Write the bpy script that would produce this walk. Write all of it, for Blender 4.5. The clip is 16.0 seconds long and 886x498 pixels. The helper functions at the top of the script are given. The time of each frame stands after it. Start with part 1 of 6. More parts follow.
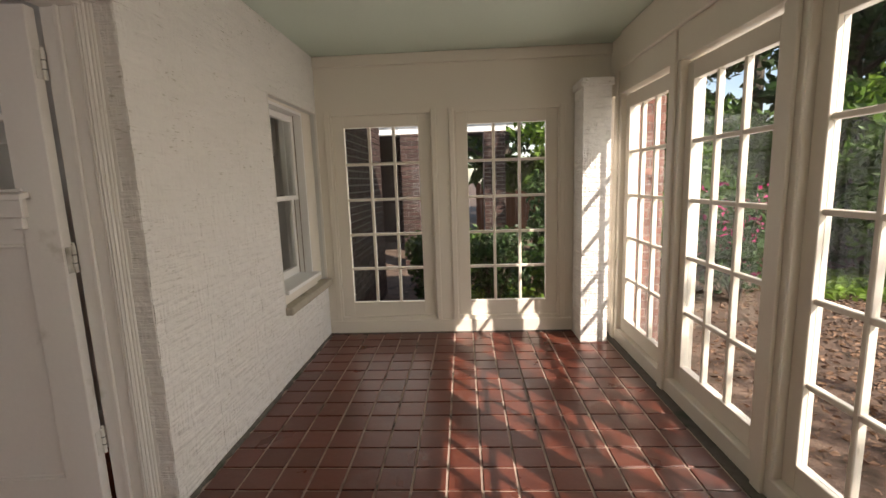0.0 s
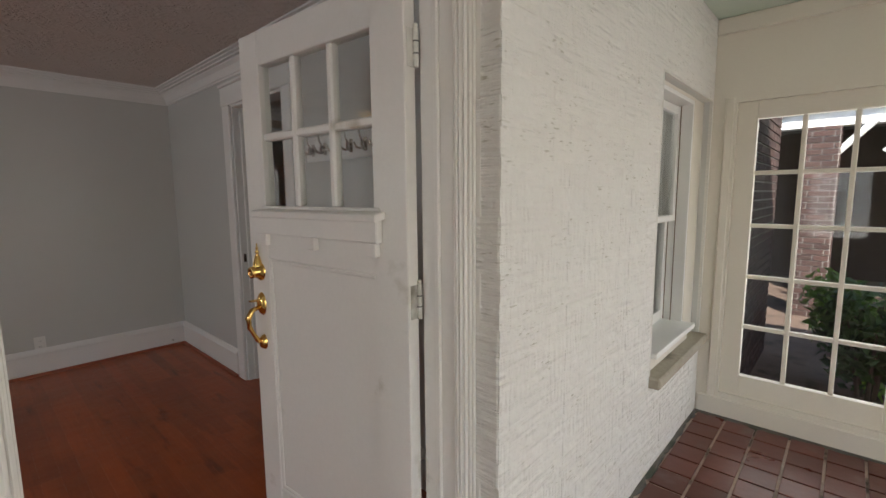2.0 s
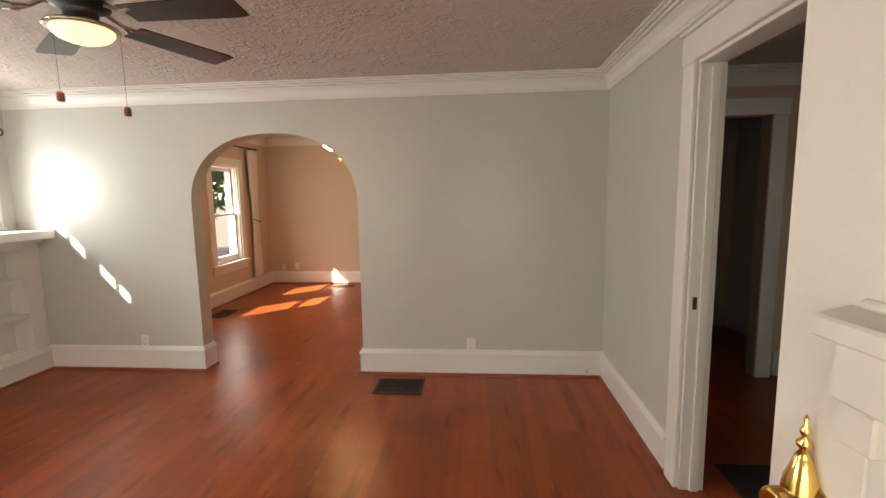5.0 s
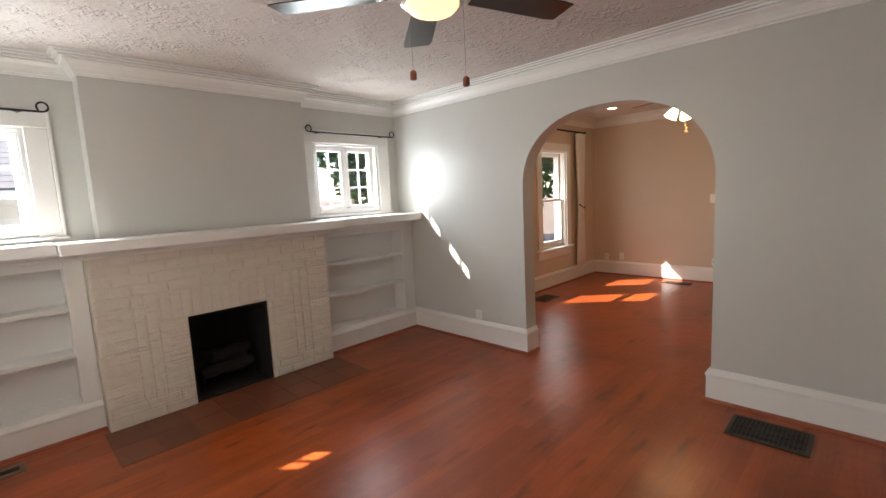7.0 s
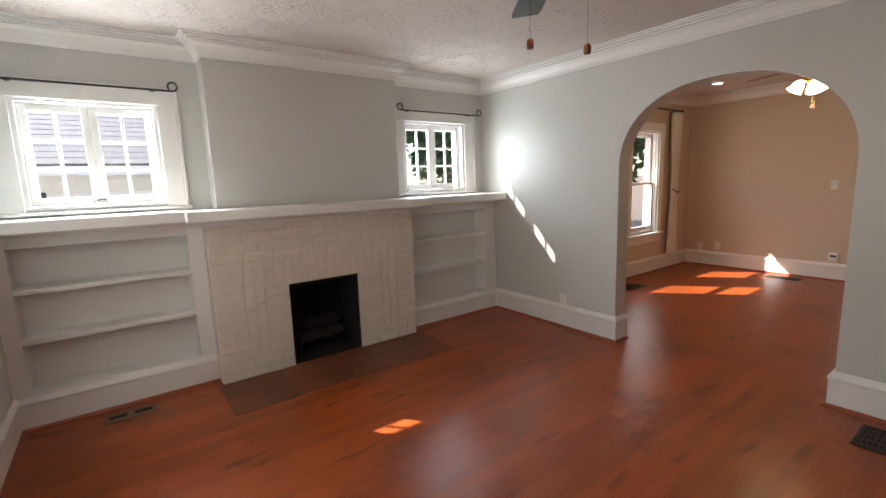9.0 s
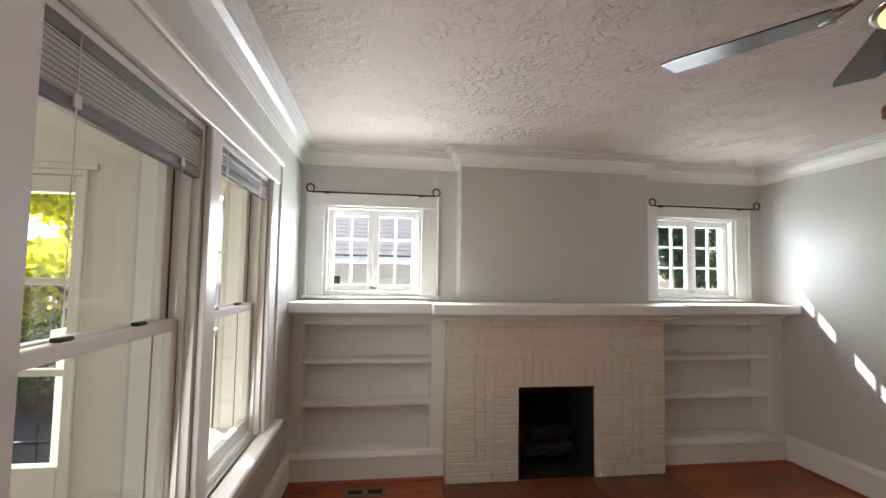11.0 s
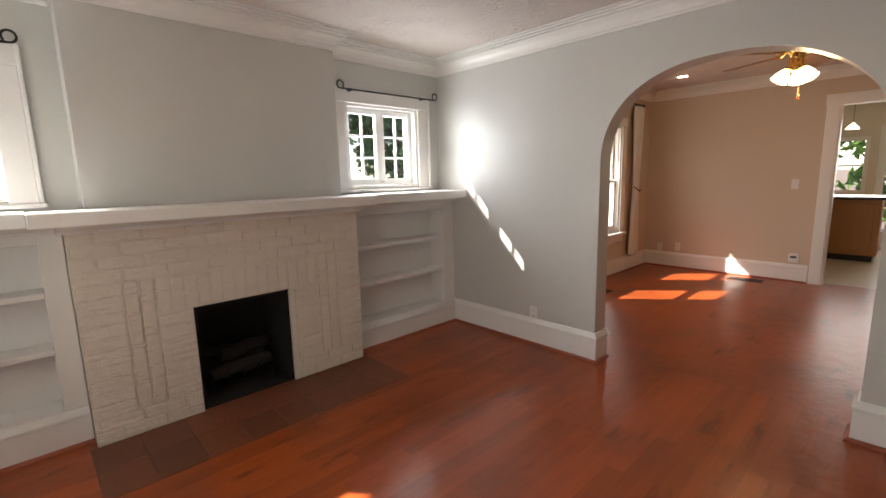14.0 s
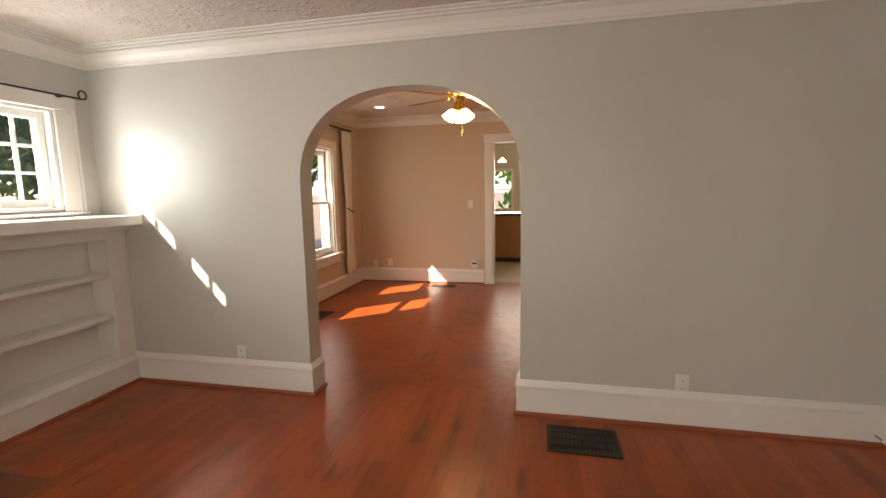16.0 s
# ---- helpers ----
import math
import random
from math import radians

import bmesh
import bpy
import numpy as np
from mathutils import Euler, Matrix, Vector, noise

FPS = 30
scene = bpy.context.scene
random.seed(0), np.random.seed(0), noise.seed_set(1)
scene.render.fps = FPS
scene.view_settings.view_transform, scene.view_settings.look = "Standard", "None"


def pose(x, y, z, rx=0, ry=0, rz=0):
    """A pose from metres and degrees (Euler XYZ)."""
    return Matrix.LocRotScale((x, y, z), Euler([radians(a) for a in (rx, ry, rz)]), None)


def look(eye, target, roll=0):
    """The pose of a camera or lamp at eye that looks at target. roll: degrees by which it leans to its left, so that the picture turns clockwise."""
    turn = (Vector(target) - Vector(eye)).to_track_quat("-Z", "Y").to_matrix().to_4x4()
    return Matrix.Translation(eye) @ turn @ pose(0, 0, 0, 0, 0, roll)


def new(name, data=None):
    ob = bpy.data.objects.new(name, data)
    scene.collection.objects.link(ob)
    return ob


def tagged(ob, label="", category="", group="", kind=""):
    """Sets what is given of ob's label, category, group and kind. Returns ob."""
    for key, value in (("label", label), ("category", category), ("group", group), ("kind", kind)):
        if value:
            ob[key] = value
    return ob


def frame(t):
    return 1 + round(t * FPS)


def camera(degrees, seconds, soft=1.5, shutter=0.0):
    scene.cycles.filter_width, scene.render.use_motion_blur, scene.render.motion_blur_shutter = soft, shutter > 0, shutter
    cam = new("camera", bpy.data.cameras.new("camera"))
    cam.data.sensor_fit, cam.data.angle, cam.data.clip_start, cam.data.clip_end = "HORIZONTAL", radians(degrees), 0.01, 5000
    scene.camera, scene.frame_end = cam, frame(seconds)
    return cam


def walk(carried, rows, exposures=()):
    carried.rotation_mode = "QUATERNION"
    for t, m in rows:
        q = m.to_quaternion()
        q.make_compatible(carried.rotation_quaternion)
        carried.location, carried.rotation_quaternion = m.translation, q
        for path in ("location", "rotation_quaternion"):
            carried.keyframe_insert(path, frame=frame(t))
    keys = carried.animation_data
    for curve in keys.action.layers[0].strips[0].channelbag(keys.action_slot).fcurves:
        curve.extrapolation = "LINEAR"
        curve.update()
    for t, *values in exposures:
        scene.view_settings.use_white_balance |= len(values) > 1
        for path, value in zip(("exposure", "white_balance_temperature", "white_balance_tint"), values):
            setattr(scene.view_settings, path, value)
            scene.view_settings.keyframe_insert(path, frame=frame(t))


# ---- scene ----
cam = camera(90.0, 16.0)
PATH = [
    (0, (0.187, 0.155, 1.361), (0.087, 2.13, 1.061), -1.9),
    (0.5, (0.06, 0.354, 1.377), (-0.35, 2.276, 1.005), -1.6),
    (1, (-0.017, 0.558, 1.373), (-0.891, 2.32, 1.012), -2.1),
    (1.5, (-0.142, 0.735, 1.391), (-1.362, 2.279, 1.032), -0.7),
    (2, (-0.395, 0.873, 1.424), (-1.739, 2.333, 1.179), -0.5),
    (2.5, (-0.612, 1.0, 1.43), (-2.014, 2.407, 1.199), -0.4),
    (3, (-0.855, 1.161, 1.426), (-2.457, 2.341, 1.227), 0.4),
    (3.5, (-1.072, 1.21, 1.419), (-2.805, 2.191, 1.231), 0.8),
    (4, (-1.29, 1.209, 1.446), (-3.158, 1.895, 1.249), 0.8),
    (4.5, (-1.457, 1.228, 1.437), (-3.424, 1.519, 1.228), 0.1),
    (5, (-1.59, 1.277, 1.493), (-3.569, 1.116, 1.249), -0.9),
    (5.2, (-1.629, 1.237, 1.502), (-3.597, 0.985, 1.25), -1.0),
    (7.3, (-2.007, 1.007, 1.394), (-3.283, -0.508, 1.116), -2.9),
    (7.5, (-2.011, 0.993, 1.376), (-3.212, -0.577, 1.066), -2.9),
    (8, (-1.971, 0.943, 1.348), (-3.087, -0.653, 0.892), -2.2),
    (8.2, (-1.951, 0.93, 1.356), (-3.055, -0.654, 0.838), -2.0),
    (10.3, (-1.804, 0.843, 1.44), (-2.999, -0.748, 1.645), 0.1),
    (10.5, (-1.809, 0.799, 1.448), (-2.821, -0.918, 1.611), 0.9),
    (11, (-1.893, 0.676, 1.434), (-2.165, -1.302, 1.555), 0.9),
    (11.5, (-2.012, 0.573, 1.408), (-1.771, -1.412, 1.366), -0.1),
    (12, (-2.037, 0.446, 1.375), (-1.659, -1.508, 1.175), -0.5),
    (12.5, (-2.082, 0.425, 1.375), (-1.568, -1.493, 1.137), -1.2),
    (13, (-2.171, 0.408, 1.367), (-1.865, -1.551, 1.104), -1.0),
    (13.5, (-2.24, 0.374, 1.363), (-2.782, -1.528, 1.063), -1.1),
    (14, (-2.233, 0.374, 1.367), (-3.588, -1.061, 1.043), -1.3),
    (14.5, (-2.289, 0.42, 1.369), (-4.054, -0.459, 1.04), -0.4),
    (15, (-2.314, 0.45, 1.363), (-4.209, -0.112, 1.058), -0.6),
    (15.5, (-2.347, 0.443, 1.362), (-4.273, -0.013, 1.075), -0.7),
    (16, (-2.493, 0.416, 1.368), (-4.429, -0.015, 1.112), -1.0),
]
EXPOSURES = [(0.0, 0.78, 7200, 18), (0.5, 1.2, 6900, 15), (1.0, 1.4, 6600, 14), (2.0, 1.35, 6400, 13), (2.5, 1.4, 6500, 14), (3.0, 1.7, 6400, 13), (3.5, 2.0, 6500, 13), (4.3, 2.55, 7000, 13), (5.0, 2.5, 7500, 12), (7.5, 2.1, 6500, 12), (8.2, 2.08, 6500, 12),
             (10.4, 1.75, 6500, 11), (11.5, 1.78, 6500, 12), (13.0, 1.85, 6500, 13), (13.5, 1.85, 6600, 14), (14.0, 2.0, 6800, 14), (14.6, 2.3, 7200, 14), (16.0, 2.25, 7700, 14)]
walk(cam, [(t, look(eye, target, roll)) for t, eye, target, roll in PATH], EXPOSURES)

# ---- world and sun ----
SUN_WAY = Vector((-0.84, 1.0, -1.08)).normalized()
world = bpy.data.worlds.new("world")
scene.world = world
world.use_nodes = True
wn = world.node_tree
sky = wn.nodes.new("ShaderNodeTexSky")
sky.sky_type = "NISHITA"
sky.sun_disc = False
sky.sun_elevation = math.asin(-SUN_WAY.z)
sky.sun_rotation = math.atan2(-SUN_WAY.x, -SUN_WAY.y)
wn.links.new(sky.outputs[0], wn.nodes["Background"].inputs[0])
wn.nodes["Background"].inputs[1].default_value = 0.15
sun = new("sun", bpy.data.lights.new("sun", "SUN"))
sun.data.energy, sun.data.angle, sun.data.color = 5.0, radians(0.55), (1.0, 0.95, 0.88)
sun.matrix_world = look((8, -12, 12), Vector((8, -12, 12)) + SUN_WAY)


def lamp(name, kind, at, energy, colour, size=0.1, aim=None, size_y=None):
    d = bpy.data.lights.new(name, kind)
    d.energy, d.color = energy, colour
    if kind == "AREA":
        d.shape, d.size, d.size_y = "RECTANGLE", size, size_y or size
    else:
        d.shadow_soft_size = size
    ob = new(name, d)
    ob.matrix_world = look(at, aim) if aim else pose(*at)
    return ob


# daylight that enters through the window openings
DAY = (0.86, 0.94, 1.0)
lamp("window_daylight", "AREA", (-1.825, -2.90, 1.60), 12.5, DAY, 0.66, (-1.825, 0, 1.2), 0.6)
lamp("window_daylight", "AREA", (-4.51, -2.90, 1.60), 7, DAY, 0.66, (-4.51, 0, 1.2), 0.6)
lamp("window_daylight", "AREA", (-7.70, -2.50, 1.25), 1.7, (1.0, 0.95, 0.88), 0.62, (-7.70, 0, 0.9), 1.3)
lamp("window_daylight", "AREA", (-6.51, -2.50, 1.25), 1.4, (1.0, 0.95, 0.88), 0.62, (-6.51, 0, 0.9), 1.3)
lamp("window_daylight", "AREA", (-1.268, -0.545, 1.22), 1.15, (1.0, 0.97, 0.92), 0.70, (-3, -0.545, 1.1), 1.1)
lamp("window_daylight", "AREA", (-1.268, -1.415, 1.22), 1.25, (1.0, 0.97, 0.92), 0.70, (-3, -1.415, 1.1), 1.1)
lamp("window_daylight", "AREA", (-1.30, 3.42, 1.25), 0.35, (1.0, 0.97, 0.92), 0.65, (-3, 3.42, 1.1), 1.2)
PORCH_DAY = (1.0, 0.97, 0.92)
lamp("porch_daylight", "AREA", (2.40, 1.0, 1.2), 53, PORCH_DAY, 6.6, (0, 1.0, 1.0), 2.2)
lamp("porch_daylight", "AREA", (0.05, 4.20, 1.1), 5.5, PORCH_DAY, 1.8, (0.05, 0, 1.0), 1.6)
lamp("porch_daylight", "AREA", (-0.525, -1.22, 1.2), 2.5, PORCH_DAY, 0.7, (-0.525, 2, 1.0), 1.1)
lamp("kitchen_daylight", "AREA", (-12.3, 0.1, 1.5), 7, (1.0, 0.97, 0.92), 1.6, (-9, 0.2, 1.0), 1.2)
WARM = (1.0, 0.66, 0.34)
lamp("fan_bulb", "POINT", (-3.242, -0.212, 2.11), 0.9, WARM, 0.03)
lamp("dining_bulb", "POINT", (-6.68, -0.34, 1.93), 3, WARM, 0.09)


# ---- materials ----
def material(name, colour, rough=0.5, metal=0.0, grain=60.0, vary=0.06, blotch=2.5, bump=0.0, bump_scale=None,
             dark=None, stain=0.0, per_object=0.0, coat=0.0, stretch=(1, 1, 1), rough_vary=0.08, per_island=0.0):
    """A painted, stained or plain surface with variation at two scales, fine relief and some wear."""
    m = bpy.data.materials.new(name)
    m.use_nodes = True
    n, l = m.node_tree.nodes, m.node_tree.links
    b = n["Principled BSDF"]
    geo = n.new("ShaderNodeNewGeometry")
    mp = n.new("ShaderNodeMapping")
    mp.inputs["Scale"].default_value = stretch
    l.new(geo.outputs["Position"], mp.inputs["Vector"])
    big, small = n.new("ShaderNodeTexNoise"), n.new("ShaderNodeTexNoise")
    for t, sc, det in ((big, blotch, 5), (small, grain, 4)):
        t.inputs["Scale"].default_value, t.inputs["Detail"].default_value = sc, det
        l.new(mp.outputs[0], t.inputs["Vector"])
    add = n.new("ShaderNodeMath")
    add.operation = "ADD"
    l.new(big.outputs[0], add.inputs[0])
    l.new(small.outputs[0], add.inputs[1])
    ramp = n.new("ShaderNodeMapRange")
    ramp.inputs[1].default_value, ramp.inputs[2].default_value = 0.4, 1.6
    ramp.inputs[3].default_value, ramp.inputs[4].default_value = 1 - vary, 1 + vary
    l.new(add.outputs[0], ramp.inputs[0])
    last = ramp.outputs[0]
    if per_object or per_island:
        source = n.new("ShaderNodeObjectInfo").outputs["Random"] if per_object else geo.outputs["Random Per Island"]
        amount = per_object or per_island
        r = n.new("ShaderNodeMapRange")
        r.inputs[3].default_value, r.inputs[4].default_value = 1 - amount, 1 + amount
        l.new(source, r.inputs[0])
        mul = n.new("ShaderNodeMath")
        mul.operation = "MULTIPLY"
        l.new(last, mul.inputs[0])
        l.new(r.outputs[0], mul.inputs[1])
        last = mul.outputs[0]
    base = n.new("ShaderNodeVectorMath")
    base.operation = "SCALE"
    base.inputs[0].default_value = colour
    l.new(last, base.inputs["Scale"])
    out = base.outputs[0]
    if dark:
        spots = n.new("ShaderNodeTexNoise")
        spots.inputs["Scale"].default_value, spots.inputs["Detail"].default_value = 5.0, 9
        l.new(mp.outputs[0], spots.inputs["Vector"])
        cut = n.new("ShaderNodeMapRange")
        cut.inputs[1].default_value, cut.inputs[2].default_value = 0.60 - stain, 0.72 - stain * 0.5
        l.new(spots.outputs[0], cut.inputs[0])
        mix = n.new("ShaderNodeMix")
        mix.data_type = "RGBA"
        mix.inputs["B"].default_value = (*dark, 1)
        l.new(cut.outputs[0], mix.inputs["Factor"])
        l.new(out, mix.inputs["A"])
        out = mix.outputs["Result"]
    l.new(out, b.inputs["Base Color"])
    rr = n.new("ShaderNodeMapRange")
    rr.inputs[3].default_value, rr.inputs[4].default_value = max(0.02, rough - rough_vary), min(1, rough + rough_vary)
    l.new(big.outputs[0], rr.inputs[0])
    l.new(rr.outputs[0], b.inputs["Roughness"])
    b.inputs["Metallic"].default_value = metal
    b.inputs["Coat Weight"].default_value = coat
    b.inputs["Coat Roughness"].default_value = 0.12
    if bump:
        t = n.new("ShaderNodeTexNoise")
        t.inputs["Scale"].default_value, t.inputs["Detail"].default_value = bump_scale or grain, 6
        l.new(mp.outputs[0], t.inputs["Vector"])
        bp = n.new("ShaderNodeBump")
        bp.inputs["Strength"].default_value, bp.inputs["Distance"].default_value = bump, 0.01
        l.new(t.outputs[0], bp.inputs["Height"])
        l.new(bp.outputs[0], b.inputs["Normal"])
    return m


def glass(name, tint=(0.97, 0.985, 0.98)):
    """Clear glazing: see-through, with a gloss that grows towards grazing angles."""
    m = bpy.data.materials.new(name)
    m.use_nodes = True
    n, l = m.node_tree.nodes, m.node_tree.links
    n.remove(n["Principled BSDF"])
    clear, shine, graze, mix = (n.new("ShaderNodeBsdfTransparent"), n.new("ShaderNodeBsdfGlossy"), n.new("ShaderNodeLayerWeight"), n.new("ShaderNodeMixShader"))
    clear.inputs[0].default_value = (*tint, 1)
    shine.inputs["Roughness"].default_value = 0.012
    graze.inputs["Blend"].default_value = 0.5
    power, gain = n.new("ShaderNodeMath"), n.new("ShaderNodeMapRange")
    power.operation = "POWER"
    power.inputs[1].default_value = 4.0
    gain.inputs[3].default_value, gain.inputs[4].default_value = 0.03, 0.42
    l.new(graze.outputs["Facing"], power.inputs[0])
    l.new(power.outputs[0], gain.inputs[0])
    l.new(gain.outputs[0], mix.inputs[0])
    l.new(clear.outputs[0], mix.inputs[1])
    l.new(shine.outputs[0], mix.inputs[2])
    l.new(mix.outputs[0], n["Material Output"].inputs[0])
    return m


def glowing(name, colour, strength):
    m = material(name, colour, 0.4)
    b = m.node_tree.nodes["Principled BSDF"]
    b.inputs["Emission Color"].default_value = (*colour, 1)
    b.inputs["Emission Strength"].default_value = strength
    return m


def ceiling_plaster(name, colour):
    """Hand-trowelled knock-down texture: flattened dabs over a fine stipple."""
    m = material(name, colour, 0.75, grain=30, vary=0.05)
    n, l = m.node_tree.nodes, m.node_tree.links
    geo = [x for x in n if x.type == "NEW_GEOMETRY"][0]
    warp, dab = n.new("ShaderNodeTexNoise"), n.new("ShaderNodeTexNoise")
    warp.inputs["Scale"].default_value = 6
    dab.inputs["Scale"].default_value, dab.inputs["Detail"].default_value, dab.inputs["Distortion"].default_value = 30, 10, 0.5
    l.new(geo.outputs["Position"], dab.inputs["Vector"])
    cut = n.new("ShaderNodeMapRange")
    cut.inputs[1].default_value, cut.inputs[2].default_value = 0.40, 0.66
    l.new(dab.outputs[0], cut.inputs[0])
    bp = n.new("ShaderNodeBump")
    bp.inputs["Strength"].default_value, bp.inputs["Distance"].default_value = 1.0, 0.010
    patch, soft, dabbed = n.new("ShaderNodeTexNoise"), n.new("ShaderNodeMapRange"), n.new("ShaderNodeMath")
    patch.inputs["Scale"].default_value, patch.inputs["Detail"].default_value = 5.0, 3
    soft.inputs[1].default_value, soft.inputs[2].default_value, soft.inputs[3].default_value = 0.38, 0.62, 0.15
    dabbed.operation = "MULTIPLY"
    l.new(geo.outputs["Position"], patch.inputs["Vector"])
    l.new(patch.outputs[0], soft.inputs[0])
    l.new(cut.outputs[0], dabbed.inputs[0])
    l.new(soft.outputs[0], dabbed.inputs[1])
    l.new(dabbed.outputs[0], bp.inputs["Height"])
    l.new(bp.outputs[0], n["Principled BSDF"].inputs["Normal"])
    return m


def plank_wood(name, colour, dark, rough, streak=(2.5, 40, 40)):
    """Varnished strip flooring: long grain, darker patches and worn gloss."""
    m = material(name, colour, rough, grain=1.6, vary=0.24, blotch=0.5, stretch=streak, per_object=0.17, rough_vary=0.05)
    n, l = m.node_tree.nodes, m.node_tree.links
    b = n["Principled BSDF"]
    geo = [x for x in n if x.type == "NEW_GEOMETRY"][0]
    spots = n.new("ShaderNodeTexNoise")
    spots.inputs["Scale"].default_value, spots.inputs["Detail"].default_value = 1.6, 4
    l.new(geo.outputs["Position"], spots.inputs["Vector"])
    cut = n.new("ShaderNodeMapRange")
    cut.inputs[1].default_value, cut.inputs[2].default_value = 0.5, 0.75
    cut.inputs[4].default_value = 0.55
    l.new(spots.outputs[0], cut.inputs[0])
    old = b.inputs["Base Color"].links[0].from_socket
    mix = n.new("ShaderNodeMix")
    mix.data_type = "RGBA"
    mix.inputs["B"].default_value = (*dark, 1)
    l.new(cut.outputs[0], mix.inputs["Factor"])
    l.new(old, mix.inputs["A"])
    l.new(mix.outputs["Result"], b.inputs["Base Color"])
    # small dark knots and stains, drawn out along the boards
    along = n.new("ShaderNodeMapping")
    along.inputs["Scale"].default_value = (1.6, 7, 7)
    l.new(geo.outputs["Position"], along.inputs["Vector"])
    knot = n.new("ShaderNodeTexNoise")
    knot.inputs["Scale"].default_value, knot.inputs["Detail"].default_value = 1.5, 3
    l.new(along.outputs[0], knot.inputs["Vector"])
    kcut = n.new("ShaderNodeMapRange")
    kcut.inputs[1].default_value, kcut.inputs[2].default_value, kcut.inputs[4].default_value = 0.60, 0.74, 0.7
    l.new(knot.outputs[0], kcut.inputs[0])
    kmix = n.new("ShaderNodeMix")
    kmix.data_type = "RGBA"
    kmix.inputs["B"].default_value = (*[c * 0.6 for c in dark], 1)
    l.new(kcut.outputs[0], kmix.inputs["Factor"])
    l.new(mix.outputs["Result"], kmix.inputs["A"])
    l.new(kmix.outputs["Result"], b.inputs["Base Color"])
    # brush marks and scuffs in the varnish
    marks = n.new("ShaderNodeMapping")
    marks.inputs["Scale"].default_value = (14, 90, 60)
    l.new(geo.outputs["Position"], marks.inputs["Vector"])
    scuff, swell, both, bp = n.new("ShaderNodeTexNoise"), n.new("ShaderNodeTexNoise"), n.new("ShaderNodeMath"), n.new("ShaderNodeBump")
    scuff.inputs["Scale"].default_value, scuff.inputs["Detail"].default_value = 1.0, 5
    swell.inputs["Scale"].default_value, swell.inputs["Detail"].default_value = 9.0, 2
    l.new(marks.outputs[0], scuff.inputs["Vector"])
    l.new(geo.outputs["Position"], swell.inputs["Vector"])
    both.operation = "MULTIPLY_ADD"
    both.inputs[1].default_value = 4.0
    l.new(swell.outputs[0], both.inputs[0])
    l.new(scuff.outputs[0], both.inputs[2])
    bp.inputs["Strength"].default_value, bp.inputs["Distance"].default_value = 0.55, 0.0016
    l.new(both.outputs[0], bp.inputs["Height"])
    l.new(bp.outputs[0], b.inputs["Normal"])
    b.inputs["Specular IOR Level"].default_value = 0.42
    return m


def rug_brick(name, colour, pit, relief, per_object, grooves=1.0):
    """Thickly painted rug-faced brick: upright combed grooves in patches, smeared courses and a few dark pits."""
    m = material(name, colour, 0.68, grain=55, vary=0.05, per_object=per_object)
    n, l = m.node_tree.nodes, m.node_tree.links
    b = n["Principled BSDF"]
    geo = [x for x in n if x.type == "NEW_GEOMETRY"][0]

    def field(scale, detail, low=None, high=None):
        mp, t = n.new("ShaderNodeMapping"), n.new("ShaderNodeTexNoise")
        mp.inputs["Scale"].default_value = scale
        t.inputs["Scale"].default_value, t.inputs["Detail"].default_value = 1.0, detail
        l.new(geo.outputs["Position"], mp.inputs["Vector"])
        l.new(mp.outputs[0], t.inputs["Vector"])
        if low is None:
            return t.outputs[0]
        r = n.new("ShaderNodeMapRange")
        r.inputs[1].default_value, r.inputs[2].default_value = low, high
        l.new(t.outputs[0], r.inputs[0])
        return r.outputs[0]

    def calc(op, x, y):
        k = n.new("ShaderNodeMath")
        k.operation = op
        for i, v in enumerate((x, y)):
            if isinstance(v, float):
                k.inputs[i].default_value = v
            else:
                l.new(v, k.inputs[i])
        return k.outputs[0]

    comb = calc("MULTIPLY", field((58, 58, 9), 1, 0.38, 0.62), field((6, 6, 10), 3, 0.46, 0.62))
    smear = field((5, 5, 55), 4, 0.30, 0.70)
    lump = field((16, 16, 22), 4, 0.25, 0.75)
    height = calc("ADD", calc("MULTIPLY", comb, 0.5 * grooves), calc("ADD", calc("MULTIPLY", smear, 0.85), calc("MULTIPLY", lump, 1.1)))
    bp = n.new("ShaderNodeBump")
    bp.inputs["Strength"].default_value, bp.inputs["Distance"].default_value = 0.9, relief
    l.new(height, bp.inputs["Height"])
    l.new(bp.outputs[0], b.inputs["Normal"])
    spots = calc("MULTIPLY", field((24, 24, 120), 3, 0.60, 0.70), field((7, 7, 9), 3, 0.50, 0.62))
    mix = n.new("ShaderNodeMix")
    mix.data_type = "RGBA"
    mix.inputs["B"].default_value = (*pit, 1)
    l.new(spots, mix.inputs["Factor"])
    l.new(b.inputs["Base Color"].links[0].from_socket, mix.inputs["A"])
    l.new(mix.outputs["Result"], b.inputs["Base Color"])
    return m


TRIM = material("white_gloss_trim", (0.80, 0.79, 0.76), 0.35, grain=90, vary=0.025, bump=0.03, bump_scale=35)
TRIM_OLD = material("old_cream_trim", (0.77, 0.74, 0.69), 0.42, grain=70, vary=0.04, bump=0.08, bump_scale=40, dark=(0.5, 0.46, 0.38), stain=-0.06)
GREY = material("grey_wall_paint", (0.57, 0.57, 0.54), 0.32, grain=150, vary=0.02, bump=0.012, bump_scale=160, rough_vary=0.0)
PEACH = material("beige_wall_paint", (0.62, 0.51, 0.40), 0.5, grain=150, vary=0.02, bump=0.03, bump_scale=220)
CEIL = ceiling_plaster("textured_ceiling_plaster", (0.64, 0.57, 0.52))
